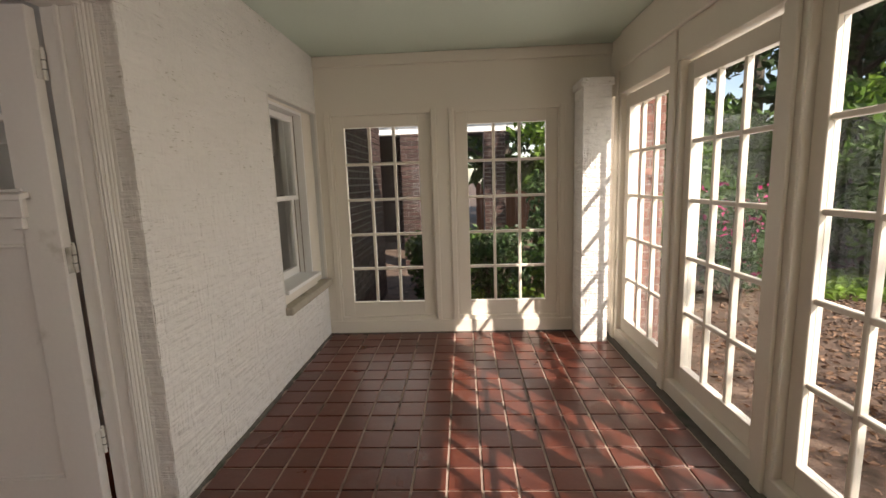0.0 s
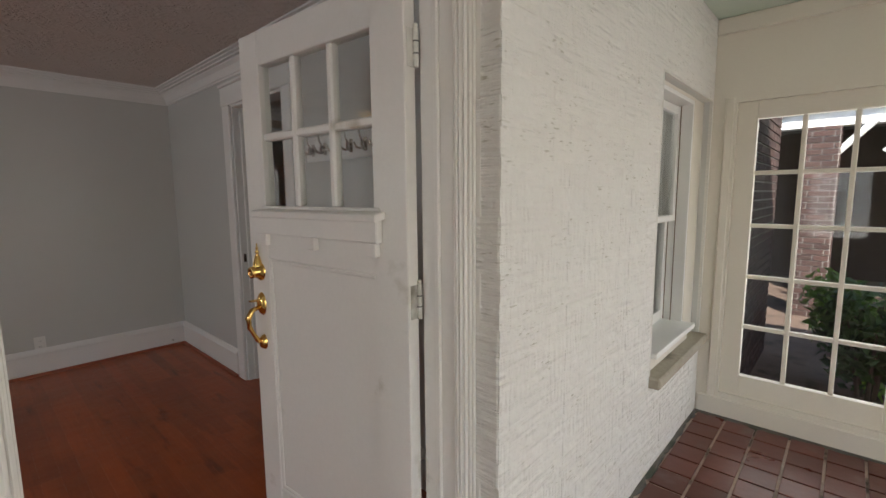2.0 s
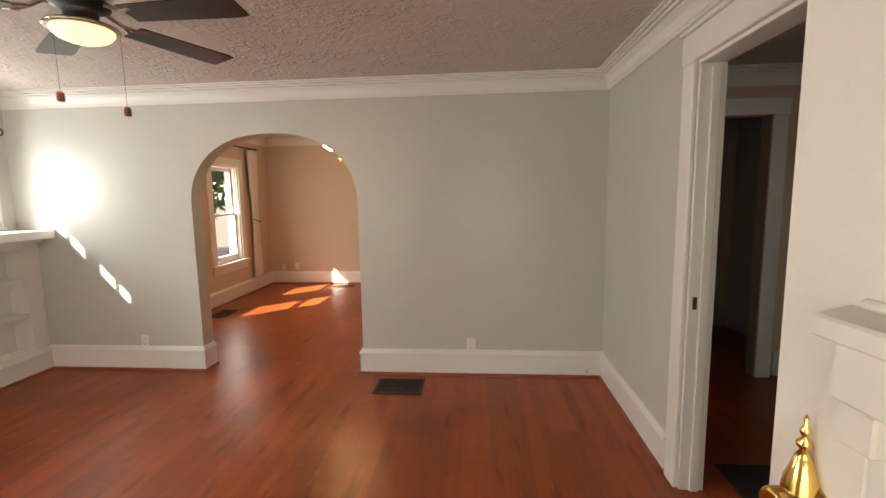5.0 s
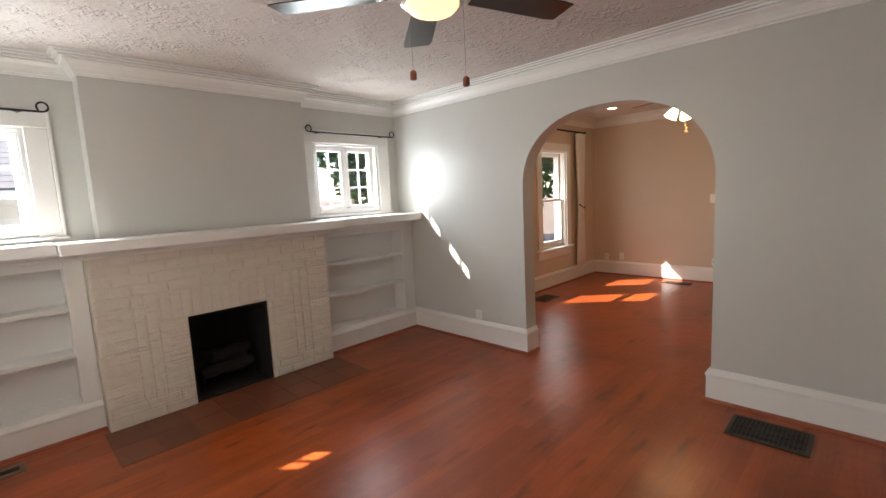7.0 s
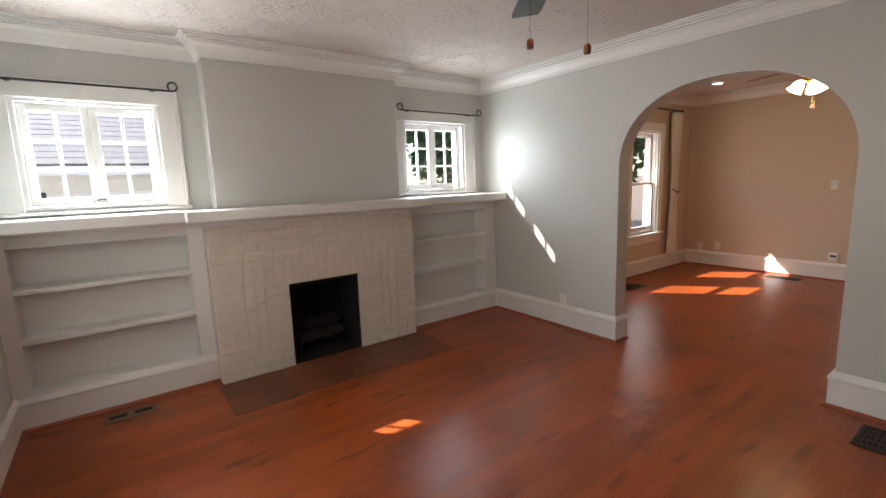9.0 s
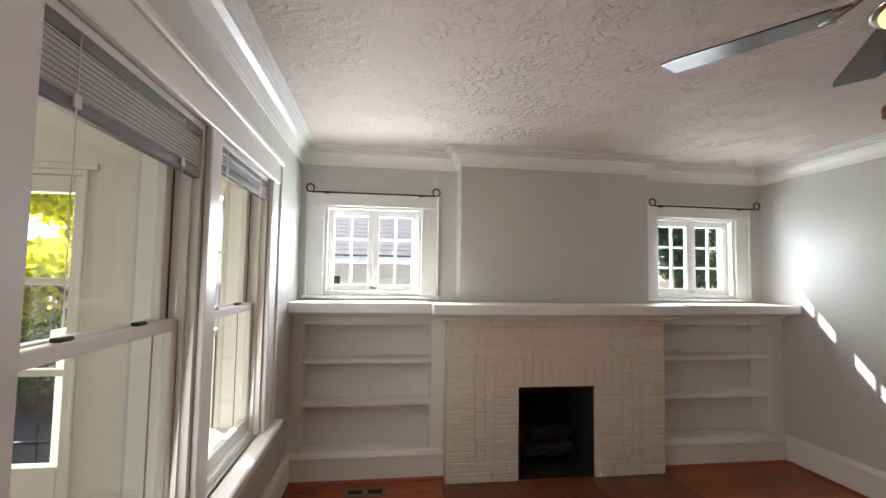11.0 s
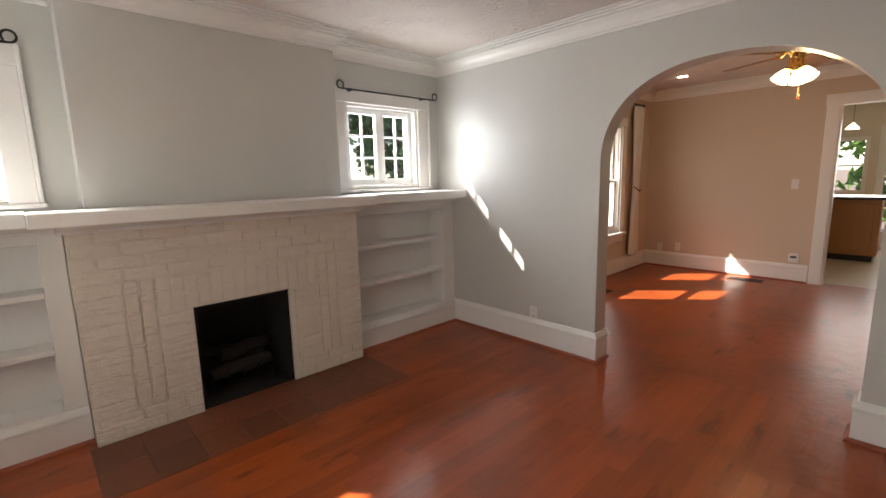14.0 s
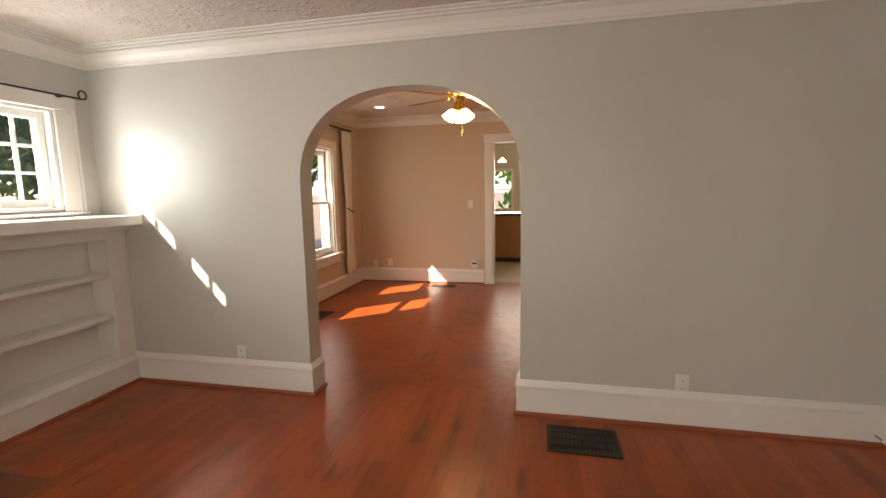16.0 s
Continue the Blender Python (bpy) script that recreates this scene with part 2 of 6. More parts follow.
PORCH_CEIL = material("pale_green_porch_ceiling_paint", (0.55, 0.64, 0.55), 0.5, grain=40, vary=0.04, bump=0.03)
PORCH_PAINT = material("cream_porch_paint", (0.73, 0.68, 0.59), 0.45, grain=60, vary=0.03, bump=0.04, bump_scale=45)
BRICK_WHITE = rug_brick("white_painted_rug_brick", (0.77, 0.75, 0.71), (0.50, 0.47, 0.40), 0.0090, 0.006)
MORTAR_WHITE = material("white_painted_mortar", (0.70, 0.68, 0.63), 0.8, grain=60, vary=0.06, bump=0.5, bump_scale=60)
FP_BRICK = rug_brick("cream_painted_fireplace_brick", (0.74, 0.68, 0.59), (0.60, 0.53, 0.44), 0.006, 0.03, 0.55)
RED_BRICK = material("red_brown_brick", (0.16, 0.065, 0.045), 0.85, grain=40, vary=0.25, bump=0.4, per_island=0.3)
DARK_BRICK = material("dark_brown_brick", (0.055, 0.028, 0.022), 0.85, grain=40, vary=0.3, bump=0.4, per_island=0.35)
DARK_MORTAR = material("dull_mortar", (0.30, 0.28, 0.26), 0.9, grain=60, vary=0.2, bump=0.4)
MORTAR = material("grey_mortar", (0.30, 0.27, 0.24), 0.9, grain=60, vary=0.15, bump=0.4)
TILE = material("terracotta_quarry_tile", (0.110, 0.029, 0.017), 0.30, grain=40, vary=0.2, blotch=4, bump=0.12, bump_scale=25, per_object=0.18, dark=(0.12, 0.06, 0.05), stain=0.0)
TILE_FAR = material("terracotta_quarry_tile_far", (0.110, 0.029, 0.017), 0.30, grain=40, vary=0.2, blotch=4, per_island=0.18)
GROUT = material("dusty_grout", (0.44, 0.35, 0.29), 0.9, grain=50, vary=0.3, bump=0.3, dark=(0.06, 0.055, 0.045), stain=0.08)
HEARTH = material("brown_hearth_tile", (0.17, 0.055, 0.026), 0.45, grain=30, vary=0.25, blotch=6, bump=0.1, per_object=0.2)
FLOOR = plank_wood("red_oak_floor_varnish", (0.34, 0.070, 0.016), (0.11, 0.022, 0.008), 0.30)
SHOE = material("red_brown_shoe_moulding", (0.28, 0.07, 0.03), 0.4, grain=30, vary=0.15)
GLASS = glass("window_glass")
BRASS = material("polished_brass", (0.83, 0.55, 0.17), 0.16, 1.0, vary=0.05)
NICKEL = material("brushed_nickel", (0.50, 0.47, 0.42), 0.28, 1.0, vary=0.05)
STEEL_OLD = material("painted_hinge_metal", (0.70, 0.68, 0.62), 0.45, 0.0, grain=60, vary=0.15, dark=(0.2, 0.17, 0.12), stain=0.0)
BLACK = material("black_iron", (0.02, 0.02, 0.022), 0.45, 0.6, vary=0.2, bump=0.1)
SOOT = material("sooty_firebrick", (0.008, 0.0075, 0.007), 0.9, grain=20, vary=0.5, bump=0.5)
LOG = material("charred_gas_log", (0.016, 0.014, 0.013), 0.85, grain=25, vary=0.6, bump=0.8, dark=(0.045, 0.04, 0.036), stain=-0.03)
BLADE = material("dark_walnut_blade", (0.015, 0.0065, 0.005), 0.32, grain=20, vary=0.35, stretch=(3, 3, 3))
BLADE_TOP = material("brown_oak_blade", (0.20, 0.10, 0.05), 0.45, grain=20, vary=0.3)
BOWL = glowing("lit_amber_glass", (1.0, 0.56, 0.17), 0.8)
SHADE = glowing("lit_frosted_glass", (1.0, 0.80, 0.5), 2.5)
SPOT = glowing("lit_downlight", (1.0, 0.85, 0.6), 6.0)
FOB = material("wooden_pull_fob", (0.16, 0.045, 0.018), 0.4, grain=40, vary=0.2)
PLASTIC = material("white_plastic", (0.78, 0.77, 0.73), 0.35, vary=0.02)
SLOT = material("dark_slot", (0.03, 0.03, 0.03), 0.6)
VENT = material("bronze_register", (0.06, 0.045, 0.03), 0.4, 0.7, vary=0.2)
VENT_TAN = material("tan_metal_register", (0.22, 0.15, 0.10), 0.4, 0.5, vary=0.15)
OLD_PANEL = material("weathered_grey_panel", (0.46, 0.42, 0.35), 0.6, grain=30, vary=0.12, bump=0.15, dark=(0.30, 0.27, 0.22), stain=0.02)
STONE_SILL = material("weathered_stone_sill", (0.38, 0.34, 0.27), 0.85, grain=35, vary=0.2, bump=0.4, dark=(0.16, 0.15, 0.11), stain=0.03)
BLIND = material("white_blind_slat", (0.72, 0.73, 0.72), 0.4, vary=0.03)
BLIND_DARK = material("grey_blind_rail", (0.16, 0.16, 0.17), 0.45, vary=0.1)
CLOTH = material("white_curtain_cloth", (0.78, 0.74, 0.68), 0.85, grain=200, vary=0.05, bump=0.1)
MAT_DARK = material("dark_floor_mat", (0.02, 0.018, 0.016), 0.9, grain=80, vary=0.3)
TAN = material("tan_cabinet_wood", (0.38, 0.17, 0.06), 0.45, grain=20, vary=0.15, stretch=(4, 4, 1))
GRANITE = material("black_granite", (0.015, 0.015, 0.016), 0.15, grain=120, vary=0.5)
KITCHEN = material("pale_kitchen_paint", (0.66, 0.60, 0.50), 0.5, vary=0.02)
KTILE = material("cream_kitchen_tile", (0.50, 0.40, 0.28), 0.4, grain=20, vary=0.1)
MULCH = material("leaf_mulch_ground", (0.13, 0.085, 0.06), 0.95, grain=45, vary=0.6, blotch=3, bump=1.0, bump_scale=40, dark=(0.05, 0.035, 0.02), stain=0.08)
BARK = material("tree_bark", (0.10, 0.08, 0.06), 0.9, grain=25, vary=0.4, bump=0.8, stretch=(3, 3, 0.6))
SIDING = material("white_clapboard", (0.82, 0.82, 0.80), 0.6, grain=40, vary=0.04)
ROOF = material("grey_roof_shingle", (0.10, 0.10, 0.105), 0.9, grain=40, vary=0.3, per_island=0.2)
PALE_ROOF = material("pale_roof_shingle", (0.20, 0.18, 0.178), 0.85, grain=30, vary=0.18, bump=0.3)
CAR_PAINT = material("silver_blue_car_paint", (0.58, 0.66, 0.74), 0.22, 0.2, vary=0.03, coat=0.6)
CAR_GLASS = material("dark_car_glass", (0.02, 0.025, 0.03), 0.08)
RUBBER = material("black_rubber", (0.02, 0.02, 0.02), 0.8, vary=0.2)
CHROME = material("chrome", (0.7, 0.7, 0.7), 0.12, 1.0)
HEADLIGHT = material("clear_headlight", (0.75, 0.77, 0.8), 0.1, 0.3)
FENCE = material("red_brown_fence_board", (0.34, 0.13, 0.075), 0.8, grain=30, vary=0.25, per_object=0.15)
ASPHALT = material("asphalt", (0.05, 0.05, 0.05), 0.95, grain=60, vary=0.3, bump=0.4)


def leaf_material(name, colour, light=0.35):
    m = material(name, colour, 0.5, grain=30, vary=0.25, per_island=0.45)
    n, l = m.node_tree.nodes, m.node_tree.links
    b = n["Principled BSDF"]
    thin, mix = n.new("ShaderNodeBsdfTranslucent"), n.new("ShaderNodeMixShader")
    l.new(b.inputs["Base Color"].links[0].from_socket, thin.inputs[0])
    mix.inputs[0].default_value = light
    l.new(b.outputs[0], mix.inputs[1])
    l.new(thin.outputs[0], mix.inputs[2])
    l.new(mix.outputs[0], n["Material Output"].inputs[0])
    return m


LEAF = leaf_material("green_leaf", (0.10, 0.19, 0.035), 0.45)
LEAF_DARK = leaf_material("dark_green_leaf", (0.045, 0.095, 0.024), 0.3)
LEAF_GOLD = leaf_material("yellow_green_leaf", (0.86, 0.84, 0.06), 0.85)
LEAF_LIME = leaf_material("lime_groundcover_leaf", (0.20, 0.32, 0.05), 0.45)
PETAL = leaf_material("pink_azalea_petal", (0.62, 0.05, 0.20), 0.3)
LITTER = material("dry_leaf_litter", (0.20, 0.12, 0.075), 0.9, grain=30, vary=0.3, per_island=0.5)


# ---- helpers for building ----
def link_mesh(name, bm, mat, smooth=False):
    me = bpy.data.meshes.new(name)
    bm.normal_update()
    bm.to_mesh(me)
    bm.free()
    me.materials.append(mat)
    if smooth:
        for p in me.polygons:
            p.use_smooth = True
    return me


def part(name, bm, mat, parent=None, label="", smooth=False):
    ob = new(name, link_mesh(name, bm, mat, smooth))
    if parent:
        ob.parent = parent
    if label:
        tagged(ob, label)
    return ob


def thing(name, m, label, category, group="", kind=""):
    e = new(name)
    e.empty_display_size = 0.1
    e.matrix_world = m
    return tagged(e, label, category, group, kind)


def box(bm, x0, x1, y0, y1, z0, z1, bevel=0.0):
    x0, x1, y0, y1, z0, z1 = min(x0, x1), max(x0, x1), min(y0, y1), max(y0, y1), min(z0, z1), max(z0, z1)
    v = [bm.verts.new(p) for p in ((x0, y0, z0), (x1, y0, z0), (x1, y1, z0), (x0, y1, z0), (x0, y0, z1), (x1, y0, z1), (x1, y1, z1), (x0, y1, z1))]
    f = [bm.faces.new([v[i] for i in q]) for q in ((3, 2, 1, 0), (4, 5, 6, 7), (0, 1, 5, 4), (1, 2, 6, 5), (2, 3, 7, 6), (3, 0, 4, 7))]
    if bevel:
        bmesh.ops.bevel(bm, geom=list({e for q in f for e in q.edges}), offset=bevel, segments=1, affect="EDGES")
    return bm


def cuboid(x0, x1, y0, y1, z0, z1, bevel=0.0):
    return box(bmesh.new(), x0, x1, y0, y1, z0, z1, bevel)


def lathe(profile, steps=24, centre=(0, 0, 0)):
    """Turned shape from (radius, height) pairs round z."""
    bm = bmesh.new()
    rings = []
    for r, z in profile:
        if r < 1e-6:
            rings.append([bm.verts.new((centre[0], centre[1], centre[2] + z))])
        else:
            rings.append([bm.verts.new((centre[0] + r * math.cos(2 * math.pi * i / steps), centre[1] + r * math.sin(2 * math.pi * i / steps), centre[2] + z)) for i in range(steps)])
    for a, b in zip(rings, rings[1:]):
        for i in range(steps):
            j = (i + 1) % steps
            q = [a[i % len(a)], a[j % len(a)], b[j % len(b)], b[i % len(b)]]
            q = list(dict.fromkeys(q))
            if len(q) > 2:
                bm.faces.new(q)
    bmesh.ops.recalc_face_normals(bm, faces=bm.faces)
    return bm


def tube(points, radius, steps=8, bm=None):
    """A round bar along points; radius is one number or one for each point."""
    bm = bm or bmesh.new()
    pts = [Vector(p) for p in points]
    rad = radius if isinstance(radius, (list, tuple)) else [radius] * len(pts)
    rings, up = [], Vector((0.13, 0.27, 0.95)).normalized()
    for i, p in enumerate(pts):
        d = (pts[min(i + 1, len(pts) - 1)] - pts[max(i - 1, 0)]).normalized()
        a = d.cross(up)
        a = a.normalized() if a.length > 1e-3 else d.orthogonal().normalized()
        b = d.cross(a)
        rings.append([bm.verts.new(p + rad[i] * (math.cos(2 * math.pi * k / steps) * a + math.sin(2 * math.pi * k / steps) * b)) for k in range(steps)])
    for r, s in zip(rings, rings[1:]):
        for k in range(steps):
            bm.faces.new((r[k], r[(k + 1) % steps], s[(k + 1) % steps], s[k]))
    bm.faces.new(rings[0][::-1])
    bm.faces.new(rings[-1])
    bmesh.ops.recalc_face_normals(bm, faces=bm.faces)
    return bm


def wall_mesh(axis, a0, a1, u0, u1, z0, z1, holes=()):
    """A wall from a0 to a1 along axis, u0 to u1 along the other, with rectangular openings (u0, u1, z0, z1) right through it."""
    us = sorted({u0, u1, *[min(max(h[i], u0), u1) for h in holes for i in (0, 1)]})
    zs = sorted({z0, z1, *[min(max(h[i], z0), z1) for h in holes for i in (2, 3)]})
    solid = {}
    for i in range(len(us) - 1):
        for k in range(len(zs) - 1):
            cu, cz = (us[i] + us[i + 1]) / 2, (zs[k] + zs[k + 1]) / 2
            solid[i, k] = not any(h[0] < cu < h[1] and h[2] < cz < h[3] for h in holes)
    bm, cache = bmesh.new(), {}

    def v(a, u, z):
        key = (a, u, z)
        if key not in cache:
            cache[key] = bm.verts.new((a, u, z) if axis == "x" else (u, a, z))
        return cache[key]
    for (i, k), s in solid.items():
        if not s:
            continue
        ua, ub, za, zb = us[i], us[i + 1], zs[k], zs[k + 1]
        bm.faces.new((v(a0, ua, za), v(a0, ub, za), v(a0, ub, zb), v(a0, ua, zb)))
        bm.faces.new((v(a1, ua, za), v(a1, ub, za), v(a1, ub, zb), v(a1, ua, zb)))
        if not solid.get((i - 1, k)):
            bm.faces.new((v(a0, ua, za), v(a1, ua, za), v(a1, ua, zb), v(a0, ua, zb)))
        if not solid.get((i + 1, k)):
            bm.faces.new((v(a0, ub, za), v(a1, ub, za), v(a1, ub, zb), v(a0, ub, zb)))
        if not solid.get((i, k - 1)):
            bm.faces.new((v(a0, ua, za), v(a1, ua, za), v(a1, ub, za), v(a0, ub, za)))
        if not solid.get((i, k + 1)):
            bm.faces.new((v(a0, ua, zb), v(a1, ua, zb), v(a1, ub, zb), v(a0, ub, zb)))
    bmesh.ops.recalc_face_normals(bm, faces=bm.faces)
    return bm


def structure(name, bm, mat, label, category="wall", smooth=False):
    return tagged(part(name, bm, mat, smooth=smooth), label, category, kind="structure")


def profile_run(bm, profile, start, end, side):
    """Sweep a moulding profile of (out, up) pairs along a straight run; side is the way that it stands out. Mitred by the caller's ends."""
    s, e, n = Vector(start), Vector(end), Vector(side)
    rows = [[bm.verts.new(p + n * o + Vector((0, 0, u))) for o, u in profile] for p in (s, e)]
    for i in range(len(profile) - 1):
        bm.faces.new((rows[0][i], rows[1][i], rows[1][i + 1], rows[0][i + 1]))
    for r in rows:
        bm.faces.new(r)
    return bm


def moulding_loop(bm, profile, corners, closed=False):
    """Sweep (out, up) pairs along corners in plan, with mitres; 'out' is to the left of the way."""
    pts = [Vector((c[0], c[1], 0)) for c in corners]
    z = corners[0][2]
    rows = []
    for i, p in enumerate(pts):
        a = (p - pts[i - 1]).normalized() if i or closed else None
        b = (pts[(i + 1) % len(pts)] - p).normalized() if i < len(pts) - 1 or closed else None
        na = Vector((-a.y, a.x, 0)) if a else None
        nb = Vector((-b.y, b.x, 0)) if b else None
        if na and nb:
            m = (na + nb)
            m = m / max(0.2, m.dot(na))
        else:
            m = na or nb
        rows.append([bm.verts.new(p + m * o + Vector((0, 0, z + u))) for o, u in profile])
    n = len(rows)
    for i in range(n if closed else n - 1):
        r, s = rows[i], rows[(i + 1) % n]
        for k in range(len(profile) - 1):
            bm.faces.new((r[k], s[k], s[k + 1], r[k + 1]))
    if not closed:
        bm.faces.new(rows[0])
        bm.faces.new(rows[-1][::-1])
    bmesh.ops.recalc_face_normals(bm, faces=bm.faces)
    return bm


CROWN = ((0, 0), (0.011, 0), (0.013, 0.014), (0.019, 0.016), (0.019, 0.020), (0.024, 0.036), (0.040, 0.062), (0.064, 0.080), (0.066, 0.086), (0.060, 0.087), (0.060, 0.091), (0.082, 0.092), (0.084, 0.101), (0.076, 0.102), (0.076, 0.106), (0.100, 0.107), (0.102, 0.115), (0.094, 0.116), (0.094, 0.119), (0.118, 0.120), (0.120, 0.128), (0, 0.128))
BASE = ((0, 0), (0.022, 0), (0.022, 0.155), (0.028, 0.160), (0.028, 0.172), (0.016, 0.190), (0.010, 0.200), (0, 0.200))
SHOE_P = ((0, 0), (0.042, 0), (0.040, 0.010), (0.030, 0.020), (0, 0.022))


def glazed(parent, w, h, cols, rows, stile, top, bottom, depth=0.04, muntin=0.022, mat=TRIM_OLD, x0=0.0, z0=0.0, y0=0.0):
    """A glazed leaf in its own frame: stiles, rails, glazing bars and panes. x along, z up, y through."""
    x1, z1 = x0 + w, z0 + h
    part("stile", cuboid(x0, x0 + stile, y0, y0 + depth, z0, z1, 0.003), mat, parent)
    part("stile", cuboid(x1 - stile, x1, y0, y0 + depth, z0, z1, 0.003), mat, parent)
    part("rail", cuboid(x0 + stile, x1 - stile, y0, y0 + depth, z1 - top, z1, 0.003), mat, parent)
    part("rail", cuboid(x0 + stile, x1 - stile, y0, y0 + depth, z0, z0 + bottom, 0.003), mat, parent)
    gx0, gx1, gz0, gz1 = x0 + stile, x1 - stile, z0 + bottom, z1 - top
    for c in range(1, cols):
        x = gx0 + (gx1 - gx0) * c / cols
        part("glazing_bar", cuboid(x - muntin / 2, x + muntin / 2, y0 + 0.006, y0 + depth - 0.006, gz0, gz1, 0.004), mat, parent)
    for r in range(1, rows):
        z = gz0 + (gz1 - gz0) * r / rows
        part("glazing_bar", cuboid(gx0, gx1, y0 + 0.008, y0 + depth - 0.008, z - muntin / 2, z + muntin / 2, 0.004), mat, parent)
    pw, ph = (gx1 - gx0) / cols, (gz1 - gz0) / rows
    pane = link_mesh("pane", cuboid(-pw / 2, pw / 2, -0.0015, 0.0015, -ph / 2, ph / 2), GLASS)
    for c in range(cols):
        for r in range(rows):
            ob = new("pane", pane)
            ob.location = (gx0 + pw * (c + 0.5), y0 + depth * 0.5, gz0 + ph * (r + 0.5))
            ob.parent = parent
            ob.visible_shadow = False


def frame_around(parent, x0, x1, z0, z1, width, y0, y1, mat, sill=True, name="casing", head=None):
    """Casing boards round an opening (x0..x1, z0..z1), butted, the head between the legs or over them."""
    head = head or width
    part(name, cuboid(x0 - width, x0, y0, y1, z0, z1, 0.004), mat, parent)
    part(name, cuboid(x1, x1 + width, y0, y1, z0, z1, 0.004), mat, parent)
    part("head_casing", cuboid(x0 - width - 0.008, x1 + width + 0.008, min(y0, y1) - 0.004, max(y0, y1) + 0.004, z1, z1 + head, 0.005), mat, parent)
    if sill:
        part("sill_board", cuboid(x0 - width - 0.02, x1 + width + 0.02, min(y0, y1) - 0.03, max(y0, y1), z0 - 0.03, z0, 0.005), mat, parent)


DAMP = material("damp_mossy_edge_stone", (0.10, 0.09, 0.075), 0.85, grain=25, vary=0.4, bump=0.6, dark=(0.04, 0.05, 0.03), stain=0.06)


# ---- the large structure ----
H, HP = 2.385, 2.42            # ceilings: living room, porch
XO, XI = -1.05, -1.28          # house wall: porch face, room face
XW, XW2 = -5.135, -5.285        # arch wall: room face, dining face
YN, YN2 = 2.27, 2.39           # north wall of the room
YS, YF, YH = -2.73, -2.545, -2.43   # south wall, shelf face, fireplace face
XE, YP, YQ = 1.41, 4.0, -0.98  # porch glazing: east, north, south
XD, YD = -8.95, -2.32          # dining room far wall, south wall
HD = 2.47

# floors
structure("floor_base", cuboid(-9.1, XO - 0.001, YS - 0.25, 4.3, -0.25, -0.016), SHOE, "dark timber sub-floor under the room", "floor")
porch_floor = structure("porch_floor", cuboid(XO, 1.62, -2.3, 4.3, -0.25, 0.012), GROUT, "dusty grout bed of the porch floor", "floor")

# walls of the house
structure("wall_east", wall_mesh("x", XI, XO - 0.02, YS - 0.2, 4.0, -0.016, H + 0.2,
          [(0.834, 1.816, 0.0, 2.06), (-1.80, -1.03, 0.60, 1.94), (-0.93, -0.16, 0.60, 1.94), (3.08, 3.985, 0.5, 1.96)]), GREY, "light grey painted plaster wall with two windows and the front door")
bm = bmesh.new()
ARCH_L, ARCH_R, ARCH_Z, ARCH_S = -1.115, 0.30, 2.005, 1.44
outline = [(YS - 0.2, 0), (ARCH_L, 0)]
half, mid = (ARCH_R - ARCH_L) / 2, (ARCH_R + ARCH_L) / 2
for i in range(41):
    a = math.pi - math.pi * i / 40
    c, s = math.cos(a), math.sin(a)
    outline.append((mid + half * math.copysign(abs(c) ** 0.86, c), ARCH_S + (ARCH_Z - ARCH_S) * abs(s) ** 0.92))
outline += [(ARCH_R, 0), (YN2, 0), (YN2, H + 0.2), (YS - 0.2, H + 0.2)]
f = bm.faces.new([bm.verts.new((XW, y, z)) for y, z in outline])
r = bmesh.ops.extrude_face_region(bm, geom=[f])
bmesh.ops.translate(bm, verts=[v for v in r["geom"] if isinstance(v, bmesh.types.BMVert)], vec=(XW2 - XW, 0, 0))
bmesh.ops.triangulate(bm, faces=[q for q in bm.faces if len(q.verts) > 4])
bmesh.ops.recalc_face_normals(bm, faces=bm.faces)
structure("wall_west", bm, GREY, "light grey painted plaster wall with a wide rounded archway")
structure("wall_north", wall_mesh("y", YN, YN2, XW, XI, -0.016, H + 0.2, [(-3.76, -2.98, -0.1, 2.08)]), GREY, "light grey painted plaster wall with a doorway to the hall")
structure("wall_south", wall_mesh("y", YS - 0.2, YS, XW, XI, -0.016, H + 0.2, [(-2.19, -1.46, 1.285, 1.95), (-4.875, -4.145, 1.285, 1.95), (-3.458, -2.881, -0.1, 0.648)]), GREY, "light grey painted plaster wall with two small casements")
structure("ceiling", cuboid(XW, XI, YS, YN, H, H + 0.12), CEIL, "white knock-down textured plaster ceiling", "ceiling")
structure("roof_slab", cuboid(-12.8, 1.75, -3.3, 4.75, 2.66, 2.85), ROOF, "dark roof deck above the rooms and porch", "roof")

# dining room
structure("wall_dining_south", wall_mesh("y", YD - 0.2, YD, XD, XW2, -0.016, HD + 0.2, [(-8.04, -7.36, 0.57, 1.95), (-6.85, -6.17, 0.57, 1.95)]), PEACH, "warm beige painted plaster wall with a sash window")
structure("wall_dining_west", wall_mesh("x", XD - 0.14, XD, YD - 0.2, 2.6, -0.016, HD + 0.2, [(-0.27, 0.52, -0.1, 2.05)]), PEACH, "warm beige painted plaster wall with a kitchen doorway")
structure("wall_dining_north", wall_mesh("y", 2.2, 2.34, XD, XW2, -0.016, HD + 0.2), PEACH, "warm beige painted plaster wall")
structure("wall_dining_east", wall_mesh("x", XW2 - 0.006, XW2 - 0.003, YD, ARCH_L - 0.01, 0, HD), PEACH, "warm beige paint on the back of the arch wall")
structure("dining_ceiling", cuboid(XD, XW2, YD, 2.2, HD, HD + 0.1), CEIL, "white knock-down textured plaster ceiling of the dining room", "ceiling")
structure("floor_dining", cuboid(XD - 0.14, XW2 - 0.1, YD, 2.2, -0.0155, 0.0), FLOOR, "varnished red-brown strip floor of the dining room", "floor")

